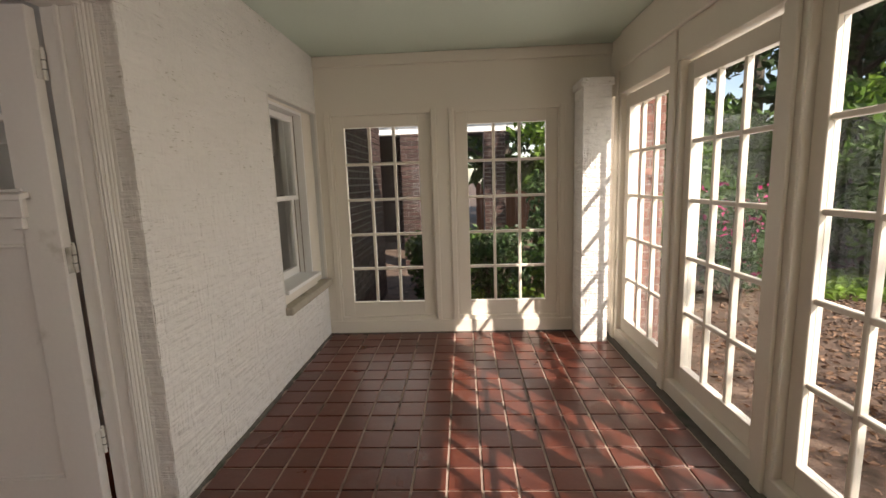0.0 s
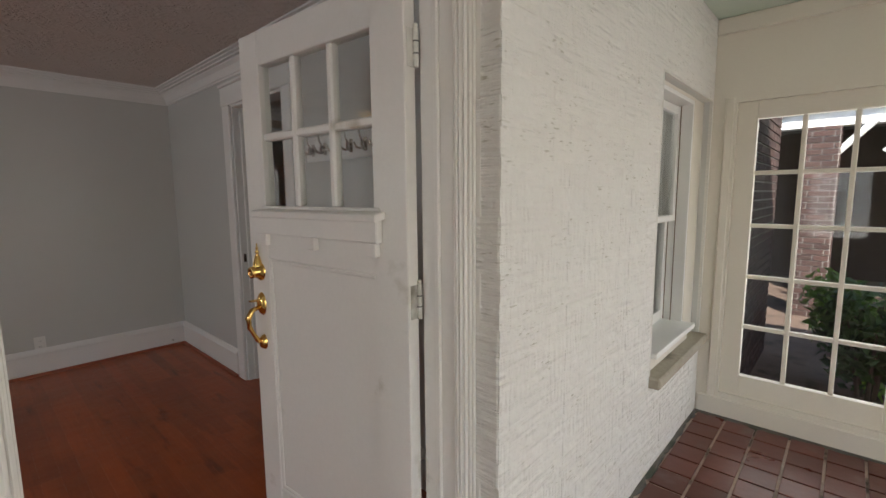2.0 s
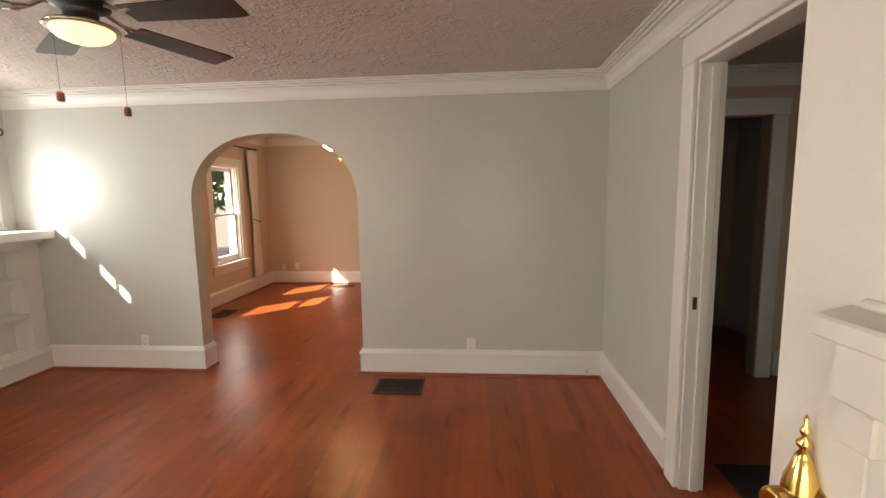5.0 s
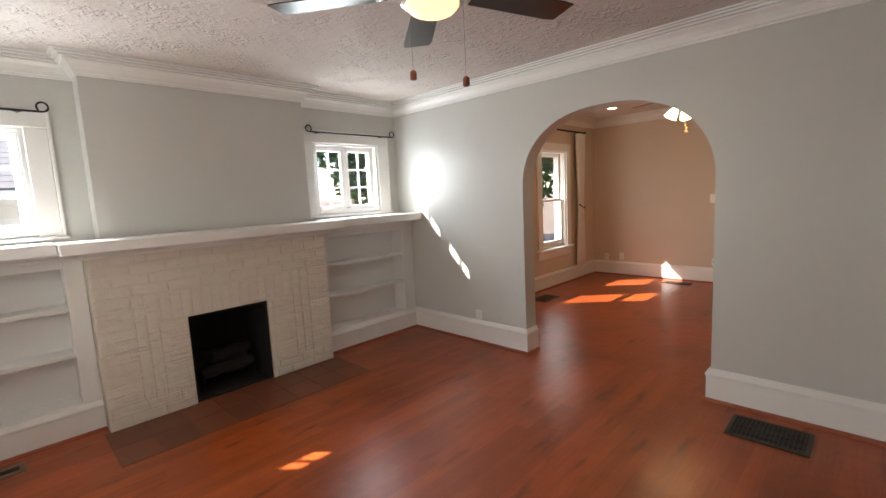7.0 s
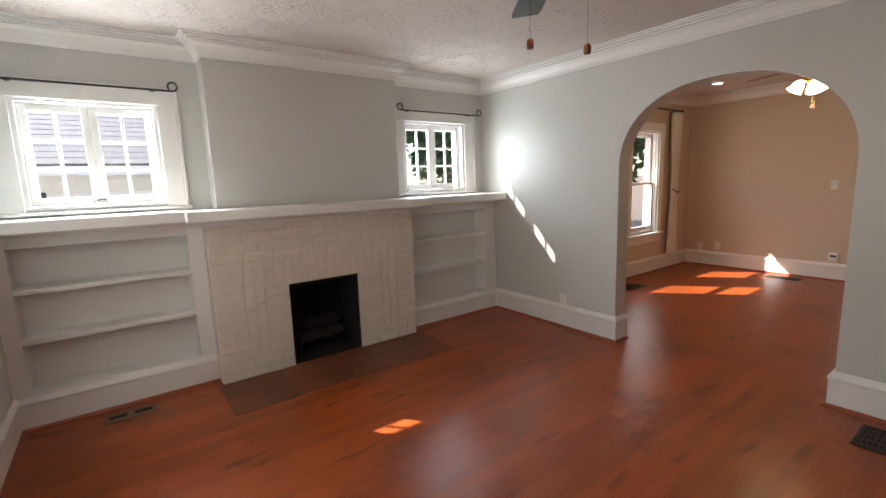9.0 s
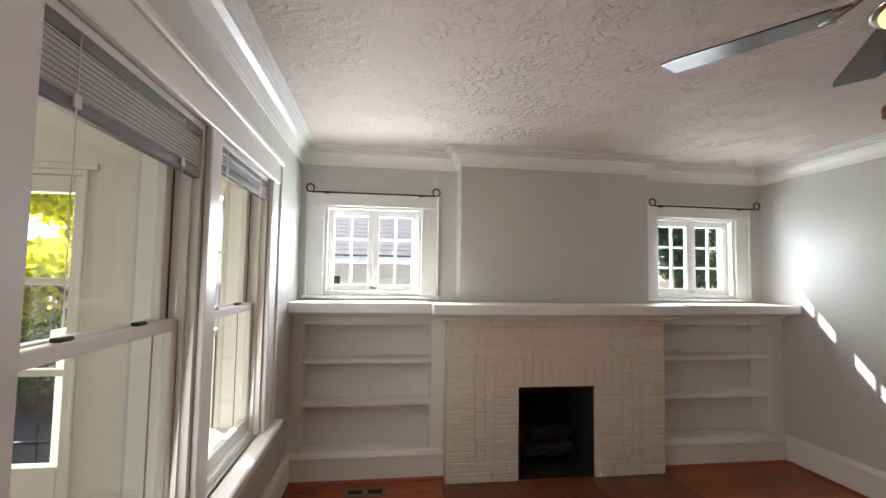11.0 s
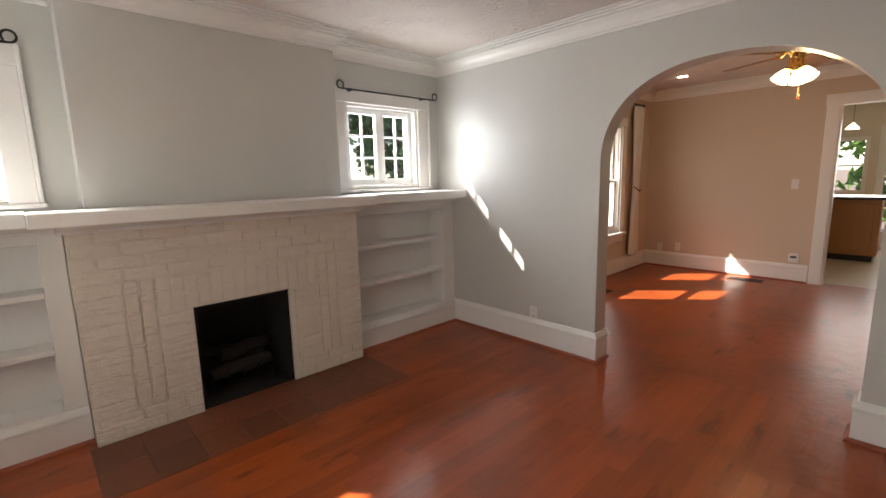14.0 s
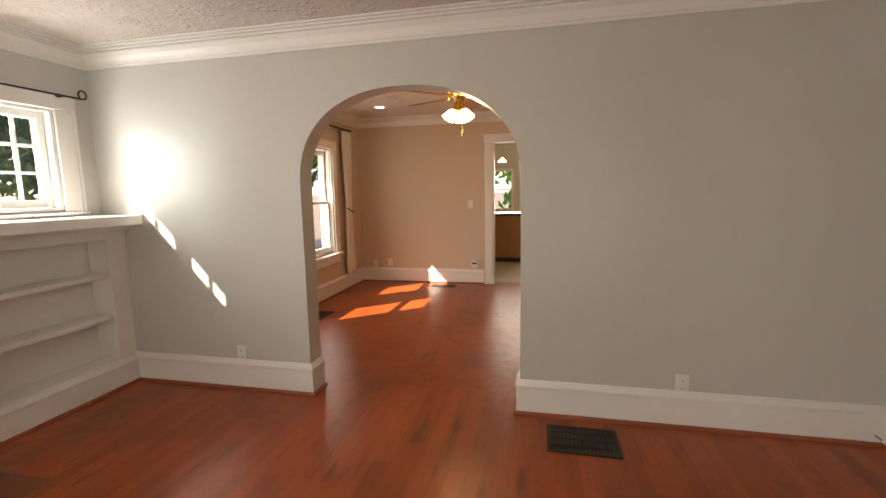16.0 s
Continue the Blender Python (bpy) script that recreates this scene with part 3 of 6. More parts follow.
# kitchen
structure("floor_kitchen", cuboid(-12.6, XD - 0.14, -2.0, 2.6, -0.0155, -0.001), KTILE, "cream tiled kitchen floor", "floor")
structure("wall_kitchen_west", wall_mesh("x", -12.6, -12.45, -2.0, 2.6, -0.016, 2.66, [(-0.80, -0.18, 0.92, 1.86), (-0.08, 0.75, 0.05, 2.02)]), KITCHEN, "pale kitchen wall with a window and a glazed door")
structure("wall_kitchen_south", cuboid(-12.6, XD - 0.14, -2.1, -2.0, -0.016, 2.66), KITCHEN, "pale kitchen side wall")
structure("wall_kitchen_north", cuboid(-12.6, XD - 0.14, 2.6, 2.7, -0.016, 2.66), KITCHEN, "pale kitchen side wall")
structure("kitchen_ceiling", cuboid(-12.6, XD - 0.14, -2.0, 2.6, 2.45, 2.55), KITCHEN, "pale kitchen ceiling", "ceiling")

# hall
structure("floor_hall", cuboid(-6.6, XI, YN2, 4.0, -0.0155, 0.0), FLOOR, "varnished red-brown strip floor of the hall", "floor")
structure("wall_hall_north", cuboid(-6.6, XI, 4.0, 4.1, -0.016, H + 0.2), GREY, "grey painted wall of the hall")
structure("wall_hall_west", wall_mesh("x", -5.30, -5.19, YN2, 4.0, 0.0, H + 0.2, [(2.72, 3.47, -0.1, 2.05)]), PEACH, "beige painted hall wall with a dark doorway")
structure("wall_back_room", cuboid(-6.7, -6.6, 2.3, 4.1, -0.016, H + 0.2), PEACH, "dim wall of the room behind the hall")
structure("hall_ceiling", cuboid(-6.6, XI, YN2, 4.0, H, H + 0.1), CEIL, "plaster ceiling of the hall", "ceiling")

# porch
structure("porch_ceiling", cuboid(XO, 1.60, -2.7, 4.2, HP, HP + 0.1), PORCH_CEIL, "pale green painted board ceiling of the porch", "ceiling")
structure("wall_porch_house", wall_mesh("x", XO - 0.02, XO - 0.0032, -2.2, 4.02, 0.0, HP + 0.1,
          [(0.836, 1.814, -0.1, 2.06), (-1.80, -1.03, 0.60, 1.94), (-0.93, -0.16, 0.60, 1.94), (3.06, 3.985, 0.5, 1.96)]), MORTAR_WHITE, "rough white painted brick face of the house in the porch")
structure("porch_floor_edge", cuboid(1.352, XE + 0.004, YQ, YP - 0.02, 0.0121, 0.0185, 0.002), DAMP, "damp mossy stone edge along the porch windows", "floor edge")


def dirt_strip(name, start, end, inward, seed):
    """A ragged line of debris along the foot of a wall."""
    rnd, bm = random.Random(seed), bmesh.new()
    a, b, n = Vector(start), Vector(end), Vector(inward)
    count = int((b - a).length / 0.04)
    rows = []
    for i in range(count + 1):
        p, w = a.lerp(b, i / count), rnd.uniform(0.008, 0.03) * (1.8 if rnd.random() < 0.12 else 1)
        rows.append([bm.verts.new(q) for q in (p + Vector((0, 0, 0.030)), p + n * w * 0.6 + Vector((0, 0, rnd.uniform(0.021, 0.028))), p + n * w + Vector((0, 0, 0.013)))])
    for r, q in zip(rows, rows[1:]):
        for k in (0, 1):
            bm.faces.new((r[k], q[k], q[k + 1], r[k + 1]))
    bmesh.ops.recalc_face_normals(bm, faces=bm.faces)
    return structure(name, bm, DAMP, "dark line of damp debris along the porch wall", "floor edge")


dirt_strip("porch_debris_west", (XO - 0.001, 1.86, 0), (XO - 0.001, YP - 0.02, 0), (1, 0, 0), 3)
dirt_strip("porch_debris_north", (XO, YP - 0.018, 0), (1.11, YP - 0.018, 0), (0, -1, 0), 4)
structure("beam_east", cuboid(XE, XE + 0.16, YQ, YP, 1.99, HP), PORCH_PAINT, "cream painted beam over the porch windows", "beam")
structure("fascia_east", cuboid(XE - 0.03, XE - 0.001, YQ, 3.70, 2.16, HP, 0.006), PORCH_PAINT, "cream painted board over the porch windows", "trim")
structure("wall_porch_north", wall_mesh("y", YP, YP + 0.14, XO - 0.2, XE + 0.16, 0.0, HP + 0.1, [(-0.93, -0.09, 0.17, 1.94), (0.13, 0.99, 0.17, 1.94)]), PORCH_PAINT, "cream painted panelled porch end wall")
structure("wall_porch_south", wall_mesh("y", YQ - 0.14, YQ, XO - 0.2, XE + 0.16, 0.0, HP + 0.1, [(-0.90, -0.15, 0.62, 1.76)]), PORCH_PAINT, "cream painted porch end wall with a nine-pane window")

# crown, baseboard and shoe in the living room
CB = H - 0.128
CHX0, CHX1, YC = -3.965, -2.465, -2.55     # chimney breast
structure("chimney_breast", cuboid(CHX0, CHX1, YS, YC, 1.243, H - 0.001), GREY, "light grey painted chimney breast above the mantel")
room = [(XI, YN), (XW, YN), (XW, YS), (CHX0, YS), (CHX0, YC), (CHX1, YC), (CHX1, YS), (XI, YS)]
structure("crown_moulding", moulding_loop(bmesh.new(), CROWN, [(x, y, CB) for x, y in room], True), TRIM, "white stepped crown moulding", "trim")
for name, prof, mat, lab in (("baseboard", BASE, TRIM, "tall white baseboard with a moulded cap"), ("shoe_moulding", SHOE_P, SHOE, "red-brown quarter-round shoe moulding")):
    d = 0.0
    runs = [[(-3.88, YN), (XW, YN), (XW, ARCH_R), (XW2, ARCH_R)], [(XW2, ARCH_L), (XW, ARCH_L), (XW, YF)], [(XI, YF), (XI, 0.80)], [(XI, 1.90), (XI, YN), (-2.86, YN)],
            [(XD, -0.40), (XD, YD), (XW2, YD)], [(-5.19, 2.60), (-5.19, YN2)], [(-5.19, 4.0), (-5.19, 3.60)]]
    if prof is BASE:
        runs.append([(XW, YF + 0.0), (-4.01, YF)])
        runs.append([(-2.36, YF), (XI, YF)])
    else:
        runs += [[(XW, YF), (-4.01, YF)], [(-2.36, YF), (XI, YF)]]
    for k, run in enumerate(runs):
        tall = 1.08 if prof is BASE and k < 7 else 1.0
        structure(name, moulding_loop(bmesh.new(), [(o, u * tall) for o, u in prof], [(x, y, 0.0) for x, y in run]), mat, lab, "trim")
structure("crown_dining", moulding_loop(bmesh.new(), CROWN, [(x, y, HD - 0.128) for x, y in [(XD, 2.2), (XD, YD), (XW2, YD)]]), TRIM, "white crown moulding of the dining room", "trim")
structure("crown_hall", moulding_loop(bmesh.new(), CROWN, [(x, y, CB) for x, y in [(-1.28, 4.0), (-5.19, 4.0), (-5.19, YN2)]]), TRIM, "white crown moulding of the hall", "trim")


# ---- windows and doors ----
def porch_panel(name, m, w, h, cols, rows, label, stile=0.10, top=0.10, bottom=0.13):
    t = thing(name, m, label, "window", "glazed porch panels", "structure")
    glazed(t, w, h, cols, rows, stile, top, bottom, 0.045, 0.024, PORCH_PAINT)
    return t


def along_y(x, y, z):
    """Local x runs along +y, local y towards -x."""
    return pose(x, y, z, 0, 0, 90)


LAB = "cream painted wooden casement with fifteen small panes"
porch_panel("window_1", pose(-0.93, YP + 0.03, 0.17), 0.84, 1.77, 3, 5, LAB)
porch_panel("window_2", pose(0.13, YP + 0.03, 0.17), 0.86, 1.77, 3, 5, LAB)
k = 3
for y0 in (2.97, 2.03, 1.09, 0.15, -0.79):
    porch_panel("window_%d" % k, along_y(XE + 0.09, y0 - 0.02, 0.11), 0.80, 1.86, 3, 5, LAB, 0.07, 0.10, 0.11)
    k += 1
    structure("porch_post", cuboid(XE + 0.005, XE + 0.15, y0 + 0.78, y0 + 0.92, 0.012, 1.99, 0.006), PORCH_PAINT, "cream painted square porch post", "post")
    structure("post_bead", cuboid(XE - 0.012, XE + 0.006, y0 + 0.815, y0 + 0.885, 0.012, 2.16, 0.004), PORCH_PAINT, "cream painted cover strip on the post", "trim")
structure("porch_sill", cuboid(XE + 0.004, XE + 0.17, YQ, YP, 0.0125, 0.11, 0.005), PORCH_PAINT, "cream painted bottom plate under the porch windows", "trim")
porch_panel("window_9", pose(-0.899, YQ - 0.06, 0.62), 0.748, 1.14, 3, 3, "cream painted porch window with nine panes", 0.06, 0.06, 0.16)
for x0, x1, z0, z1 in ((-0.925, -0.125, 1.775, 1.80), (-0.88, -0.15, 0.585, 0.60), (-0.895, -0.88, 0.14, 1.775), (-0.15, -0.135, 0.14, 1.775)):
    structure("window_stop", cuboid(x0, x1, YQ + 0.001, YQ + 0.014, z0, z1, 0.003), PORCH_PAINT, "cream painted bead round the porch window", "trim")
hatch = thing("wall_hatch", pose(0, YQ + 0.001, 0), "grey weathered panel in a cream frame under the porch window", "panel", kind="structure")
part("panel", cuboid(-0.715, -0.285, 0.0, 0.006, 0.165, 0.485), OLD_PANEL, hatch)
for x0, x1, z0, z1 in ((-0.74, -0.715, 0.145, 0.51), (-0.285, -0.26, 0.145, 0.51), (-0.714, -0.286, 0.486, 0.51), (-0.714, -0.286, 0.145, 0.164)):
    part("panel_frame", cuboid(x0, x1, 0.0, 0.018, z0, z1, 0.003), PORCH_PAINT, hatch)
# sheltered stoop outside the second living room window
structure("stoop_wall", cuboid(-0.80, 0.15, -2.62, -2.50, -0.2, 1.0), SIDING, "low white wall of the side stoop", "wall")
structure("stoop_cap", cuboid(-0.80, 0.18, -2.65, -2.47, 1.001, 1.05, 0.006), SIDING, "white cap on the low stoop wall", "trim")
stoop_pier = thing("brick_pier", pose(0, 0, 0), "red brick pier at the end of the stoop wall", "pier", kind="structure")
part("core", cuboid(-1.04, -0.81, -2.75, -2.50, -0.2, 2.4), MORTAR, stoop_pier)
structure("stoop_beam", cuboid(-1.04, 0.18, -2.66, -2.48, 1.98, 2.42), PORCH_PAINT, "cream painted beam over the stoop", "beam")
for x in (-0.965, -0.055, 0.095, 1.025):
    structure("cover_strip", cuboid(x - 0.022, x + 0.022, YP - 0.014, YP - 0.001, 0.14, 1.97, 0.004), PORCH_PAINT, "cream painted cover strip beside the casement", "trim")
structure("porch_skirting", cuboid(XO + 0.01, XE, YP - 0.018, YP - 0.001, 0.0125, 0.14, 0.005), PORCH_PAINT, "cream painted skirting board of the porch", "trim")
structure("porch_skirting_south", cuboid(XO + 0.01, XE, YQ + 0.001, YQ + 0.018, 0.0125, 0.14, 0.005), PORCH_PAINT, "cream painted skirting board of the porch", "trim")
structure("porch_frieze", cuboid(XO, XE, YP - 0.03, YP - 0.001, 2.33, HP - 0.001, 0.006), PORCH_PAINT, "cream painted frieze board under the porch ceiling", "trim")

# unseen overhang, added to cut the high sun off the far dining wall
structure("sun_blocker_dining", cuboid(-9.3, -5.3, -3.2, -2.56, 2.42, 2.52), SIDING, "unseen white slab added over the dining room windows to block high sun", "eaves")

# whitewashed brick pillar in the porch corner
pil = thing("brick_pillar", pose(1.112, 3.70, 0.0125), "whitewashed brick pillar with a flat cap in the porch corner", "pillar", kind="structure")
part("core", cuboid(0.006, 0.218, 0.006, 0.285, 0, 2.03), BRICK_WHITE, pil)
part("cap", cuboid(-0.015, 0.230, -0.015, 0.285, 2.03, 2.09, 0.006), BRICK_WHITE, pil)


def sash_window(name, m, w, h, label, blind=0.0, cased=True, depth=0.10):
    """Double-hung sash; local x along, y to the outside, z up from the stool."""
    t = thing(name, m, label, "window", kind="structure")
    part("jamb", cuboid(0.001, 0.022, 0.004, depth + 0.09, 0, h - 0.001), TRIM, t)
    part("jamb", cuboid(w - 0.022, w - 0.001, 0.004, depth + 0.09, 0, h - 0.001), TRIM, t)
    part("head_jamb", cuboid(0.022, w - 0.022, 0.004, depth + 0.09, h - 0.022, h - 0.001), TRIM, t)
    part("sill", cuboid(0.001, w - 0.001, 0.03, depth + 0.16, 0.001, 0.03, 0.004), TRIM, t)
    mid = h * 0.485
    lower = new("lower_sash")
    lower.parent = t
    glazed(lower, w - 0.046, mid, 1, 1, 0.042, 0.036, 0.062, 0.034, mat=TRIM, x0=0.023, z0=0.03, y0=0.050)
    upper = new("upper_sash")
    upper.parent = t
    glazed(upper, w - 0.046, h - 0.025 - mid, 1, 1, 0.042, 0.045, 0.036, 0.034, mat=TRIM, x0=0.023, z0=mid - 0.004, y0=0.090)
    for x in (0.3, 0.7):
        part("sash_lock", cuboid(w * x - 0.022, w * x + 0.022, 0.055, 0.080, mid + 0.03, mid + 0.040, 0.003), VENT, t, "dark metal sash lock")
    for sx in (0.022, w - 0.034):
        part("stop_bead", cuboid(sx, sx + 0.012, 0.030, 0.046, 0.03, h - 0.022), TRIM, t)
    for sx in (0.0221, w - 0.0251):
        for y in (0.0850, 0.1255):
            part("sash_track", cuboid(sx, sx + 0.003, y, y + 0.0045, 0.031, h - 0.023), VENT_TAN, t, "tan metal sash track")
    if blind:
        n = int(blind / 0.006)
        part("blind_rail", cuboid(0.026, w - 0.026, 0.006, 0.034, h - 0.05, h - 0.023, 0.003), BLIND_DARK, t, "grey metal blind head rail")
        bm = bmesh.new()
        for i in range(n):
            z = h - 0.055 - i * 0.006
            box(bm, 0.028, w - 0.028, 0.006 + 0.003 * (i % 2), 0.031, z - 0.0022, z)
        part("slat_stack", bm, BLIND, t, "white slats drawn up in a stack")
        part("bottom_rail", cuboid(0.028, w - 0.028, 0.006, 0.032, h - 0.055 - n * 0.006 - 0.034, h - 0.055 - n * 0.006 - 0.002, 0.004), BLIND_DARK, t, "dark grey bottom rail")
        for x in (0.16, w - 0.13):
            part("ladder_tape", cuboid(x - 0.011, x + 0.011, 0.002, 0.006, h - 0.055 - n * 0.006 - 0.024, h - 0.055 - n * 0.006 + 0.004), PLASTIC, t)
            part("pull_cord", tube([(x, 0.004, h - 0.03), (x + 0.004, 0.003, h - 0.35), (x - 0.002, 0.004, h - 0.62)], 0.0016, 5), PLASTIC, t, "thin white pull cord")
    return t


# living room windows: local x runs from south to north seen from inside, y to the outside
def east_window(y_south, w, z, h, name, blind, label):
    return sash_window(name, Matrix(((0, 1, 0, XI - 0.002), (1, 0, 0, y_south), (0, 0, 1, z), (0, 0, 0, 1))), w, h, label, blind)


east_window(-0.93, 0.77, 0.60, 1.34, "window_11", 0.105, "white double-hung sash window with a raised slat blind")
east_window(-1.80, 0.77, 0.60, 1.34, "window_12", 0.03, "white double-hung sash window with a raised slat blind")
for y0, y1 in ((-1.95, -1.80), (-1.03, -0.93), (-0.16, -0.01)):
    structure("window_casing", cuboid(XI - 0.022, XI - 0.001, y0, y1, 0.60, 1.94, 0.004), TRIM, "white painted window casing board", "trim")
structure("window_casing", cuboid(XI - 0.026, XI - 0.001, -1.955, -0.005, 1.94, 2.055, 0.005), TRIM, "white painted window head casing", "trim")
structure("back_band", cuboid(XI - 0.034, XI - 0.001, -1.985, -1.951, 0.60, 2.055, 0.006), TRIM, "white raised edge of the window casing", "trim")
structure("back_band", cuboid(XI - 0.034, XI - 0.001, -0.009, 0.025, 0.60, 2.055, 0.006), TRIM, "white raised edge of the window casing", "trim")
structure("head_band", cuboid(XI - 0.040, XI - 0.001, -1.985, 0.025, 2.055, 2.085, 0.006), TRIM, "white raised top edge of the window casing", "trim")
structure("window_stool", cuboid(XI - 0.075, XI + 0.02, -2.03, 0.07, 0.565, 0.60, 0.008), TRIM, "white painted window stool with a rounded edge", "trim")
structure("window_apron", cuboid(XI - 0.022, XI - 0.001, -1.97, 0.01, 0.46, 0.565, 0.005), TRIM, "white painted apron board under the windows", "trim")

# casements beside the chimney
def casement(name, x0, label):
    t = thing(name, pose(x0, YS - 0.12, 1.288), label, "window", "casements beside the chimney", "structure")
    w, h = 0.72, 0.66
    part("jamb", cuboid(-0.005, 0.018, 0, 0.12, 0, h), TRIM, t)
    part("jamb", cuboid(w - 0.018, w + 0.005, 0, 0.12, 0, h), TRIM, t)
    part("head_jamb", cuboid(0.018, w - 0.018, 0, 0.12, h - 0.018, h), TRIM, t)
    part("sill", cuboid(0.018, w - 0.018, 0, 0.125, 0, 0.02), TRIM, t)
    for i in (0, 1):
        leaf = new("casement_leaf")
        leaf.parent = t
        glazed(leaf, w / 2 - 0.02, h - 0.042, 2, 3, 0.042, 0.045, 0.05, 0.036, 0.018, TRIM, x0=0.019 + i * (w / 2 - 0.019), z0=0.021, y0=0.03)
    part("latch", cuboid(w / 2 - 0.03, w / 2 + 0.02, 0.068, 0.078, 0.04, 0.052, 0.002), NICKEL, t)
    frame_around(t, -0.005, w + 0.005, -0.012, h, 0.115, 0.121, 0.141, TRIM, sill=False)
    part("back_band", cuboid(-0.138, -0.120, 0.121, 0.152, -0.012, h + 0.10, 0.004), TRIM, t)
    part("back_band", cuboid(w + 0.120, w + 0.138, 0.121, 0.152, -0.012, h + 0.10, 0.004), TRIM, t)
    part("stool", cuboid(-0.15, w + 0.15, 0.121, 0.165, -0.034, -0.012, 0.004), TRIM, t)
    return t


casement("window_13", -2.185, "bright white pair of six-pane casements over the bookshelf")
casement("window_14", -4.870, "bright white pair of six-pane casements over the bookshelf")


def curtain_rod(x0, x1, z, y):
    t = thing("curtain_rod", pose(0, y, z), "thin black iron curtain rod with curled ends", "curtain rod", "iron curtain rods")
    part("rod", tube([(x0, 0.07, 0), (x1, 0.07, 0)], 0.007, 8), BLACK, t)
    for s, x in ((-1, x0), (1, x1)):
        pts = [(x + s * (0.0 + 0.028 * math.sin(a) + 0.012), 0.07, 0.028 - 0.028 * math.cos(a)) for a in [i * 0.55 for i in range(11)]]
        part("finial", tube([(x, 0.07, 0)] + pts, 0.006, 7), BLACK, t)
        b = part("bracket", tube([(x - s * 0.10, 0.0, 0.0), (x - s * 0.10, 0.07, 0.0)], 0.006, 6), BLACK, t)
        part("rosette", lathe([(0, 0), (0.018, 0), (0.018, 0.006), (0, 0.008)], 10, (x - s * 0.10, 0.0, 0.0)), BLACK, b)
    return t


curtain_rod(-2.28, -1.375, 2.036, YS + 0.025)
curtain_rod(-5.00, -4.075, 2.032, YS + 0.025)

# porch-side window in the house wall (shaded room behind)
sash_window("window_15", Matrix(((0, 1, 0, XO - 0.24), (1, 0, 0, 3.075), (0, 0, 1, 0.62), (0, 0, 0, 1))), 0.70, 1.32, "cream double-hung window in the porch wall", 0.0)
t = thing("window_15_trim", pose(XO, 0, 0), "cream boards round the porch wall window", "window trim", kind="structure")
part("side_board", cuboid(-0.20, -0.05, 3.782, 3.985, 0.541, 1.958, 0.004), PORCH_PAINT, t)
part("head_board", cuboid(-0.20, -0.05, 3.062, 3.782, 1.940, 1.958), PORCH_PAINT, t)
part("sub_sill", cuboid(-0.20, -0.02, 3.062, 3.782, 0.541, 0.62, 0.006), PORCH_PAINT, t)
structure("stone_sill", cuboid(XO - 0.10, XO + 0.05, 3.04, 3.985, 0.485, 0.54, 0.008), STONE_SILL, "weathered grey stone window sill", "sill")
structure("shade", cuboid(XI - 0.10, XI - 0.097, 3.05, 3.90, 1.62, 1.97), BLIND, "white roller shade partly drawn behind the window", "shade")

# front door frame
DY0, DY1 = 0.885, 1.765
t = thing("door_frame", pose(0, 0, 0), "cream fluted wooden frame of the front door", "door frame", kind="structure")
part("jamb", cuboid(XI - 0.02, XO - 0.10, DY1 + 0.002, DY1 + 0.03, 0, 2.02, 0.003), TRIM_OLD, t)
part("jamb", cuboid(XI - 0.02, XO - 0.10, DY0 - 0.03, DY0 - 0.002, 0, 2.02, 0.003), TRIM_OLD, t)
part("head_jamb", cuboid(XI - 0.02, XO - 0.10, DY0 - 0.03, DY1 + 0.03, 2.02, 2.05, 0.003), TRIM_OLD, t)
for s, y in ((1, DY1), (-1, DY0)):
    for x, w, d in ((-1.2460, 0.008, 0.006), (-1.2375, 0.014, 0.011), (-1.1780, 0.007, 0.004), (-1.1690, 0.009, 0.006), (-1.1580, 0.007, 0.003)):
        ya, yb = sorted((y - s * d, y + s * 0.0015))
        part("jamb_bead", cuboid(x, x + w, ya, yb, 0, 2.02, 0.0025), TRIM_OLD, t)
    for xf, y0, y1 in ((-1.140, 0.004, 0.016), (-1.132, 0.0165, 0.024), (-1.126, 0.0245, 0.034), (-1.112, 0.0345, 0.0495)):
        ya, yb = sorted((y + s * y0, y + s * y1))
        part("brick_moulding", cuboid(-1.1495, xf, ya, yb, 0, 2.035, 0.003), TRIM_OLD, t)
    ya, yb = sorted((y + s * 0.035, y + s * 0.125))
    part("inner_casing", cuboid(XI - 0.022, XI - 0.001, ya, yb, 0, 2.05, 0.004), TRIM, t)
part("inner_head_casing", cuboid(XI - 0.026, XI - 0.001, DY0 - 0.14, DY1 + 0.14, 2.05, 2.17, 0.005), TRIM, t)
part("outer_head", cuboid(-1.1495, -1.112, DY0 - 0.049, DY1 + 0.049, 2.0355, 2.058, 0.004), TRIM_OLD, t)
part("threshold", cuboid(XI - 0.02, XO + 0.03, DY0, DY1, -0.001, 0.016, 0.006), SHOE, t, "dark wooden threshold")

# front door: local x from the hinge to the latch, y to the outside face, z up
door = thing("door_1", Matrix.Translation((XI - 0.03, DY1 - 0.004, 0.014)) @ Matrix.Rotation(radians(180 + 4.6), 4, "Z"), "open white craftsman front door with six panes over one panel", "door", kind="structure")
DW, DH, DT = 0.85, 2.0, 0.045
part("stile", cuboid(0, 0.135, 0, DT, 0, DH, 0.003), TRIM_OLD, door)
part("stile", cuboid(DW - 0.125, DW, 0, DT, 0, DH, 0.003), TRIM_OLD, door)
part("top_rail", cuboid(0.125, DW - 0.125, 0, DT, DH - 0.12, DH, 0.003), TRIM_OLD, door)
part("lock_rail", cuboid(0.125, DW - 0.125, 0, DT, 1.17, 1.37, 0.003), TRIM_OLD, door)
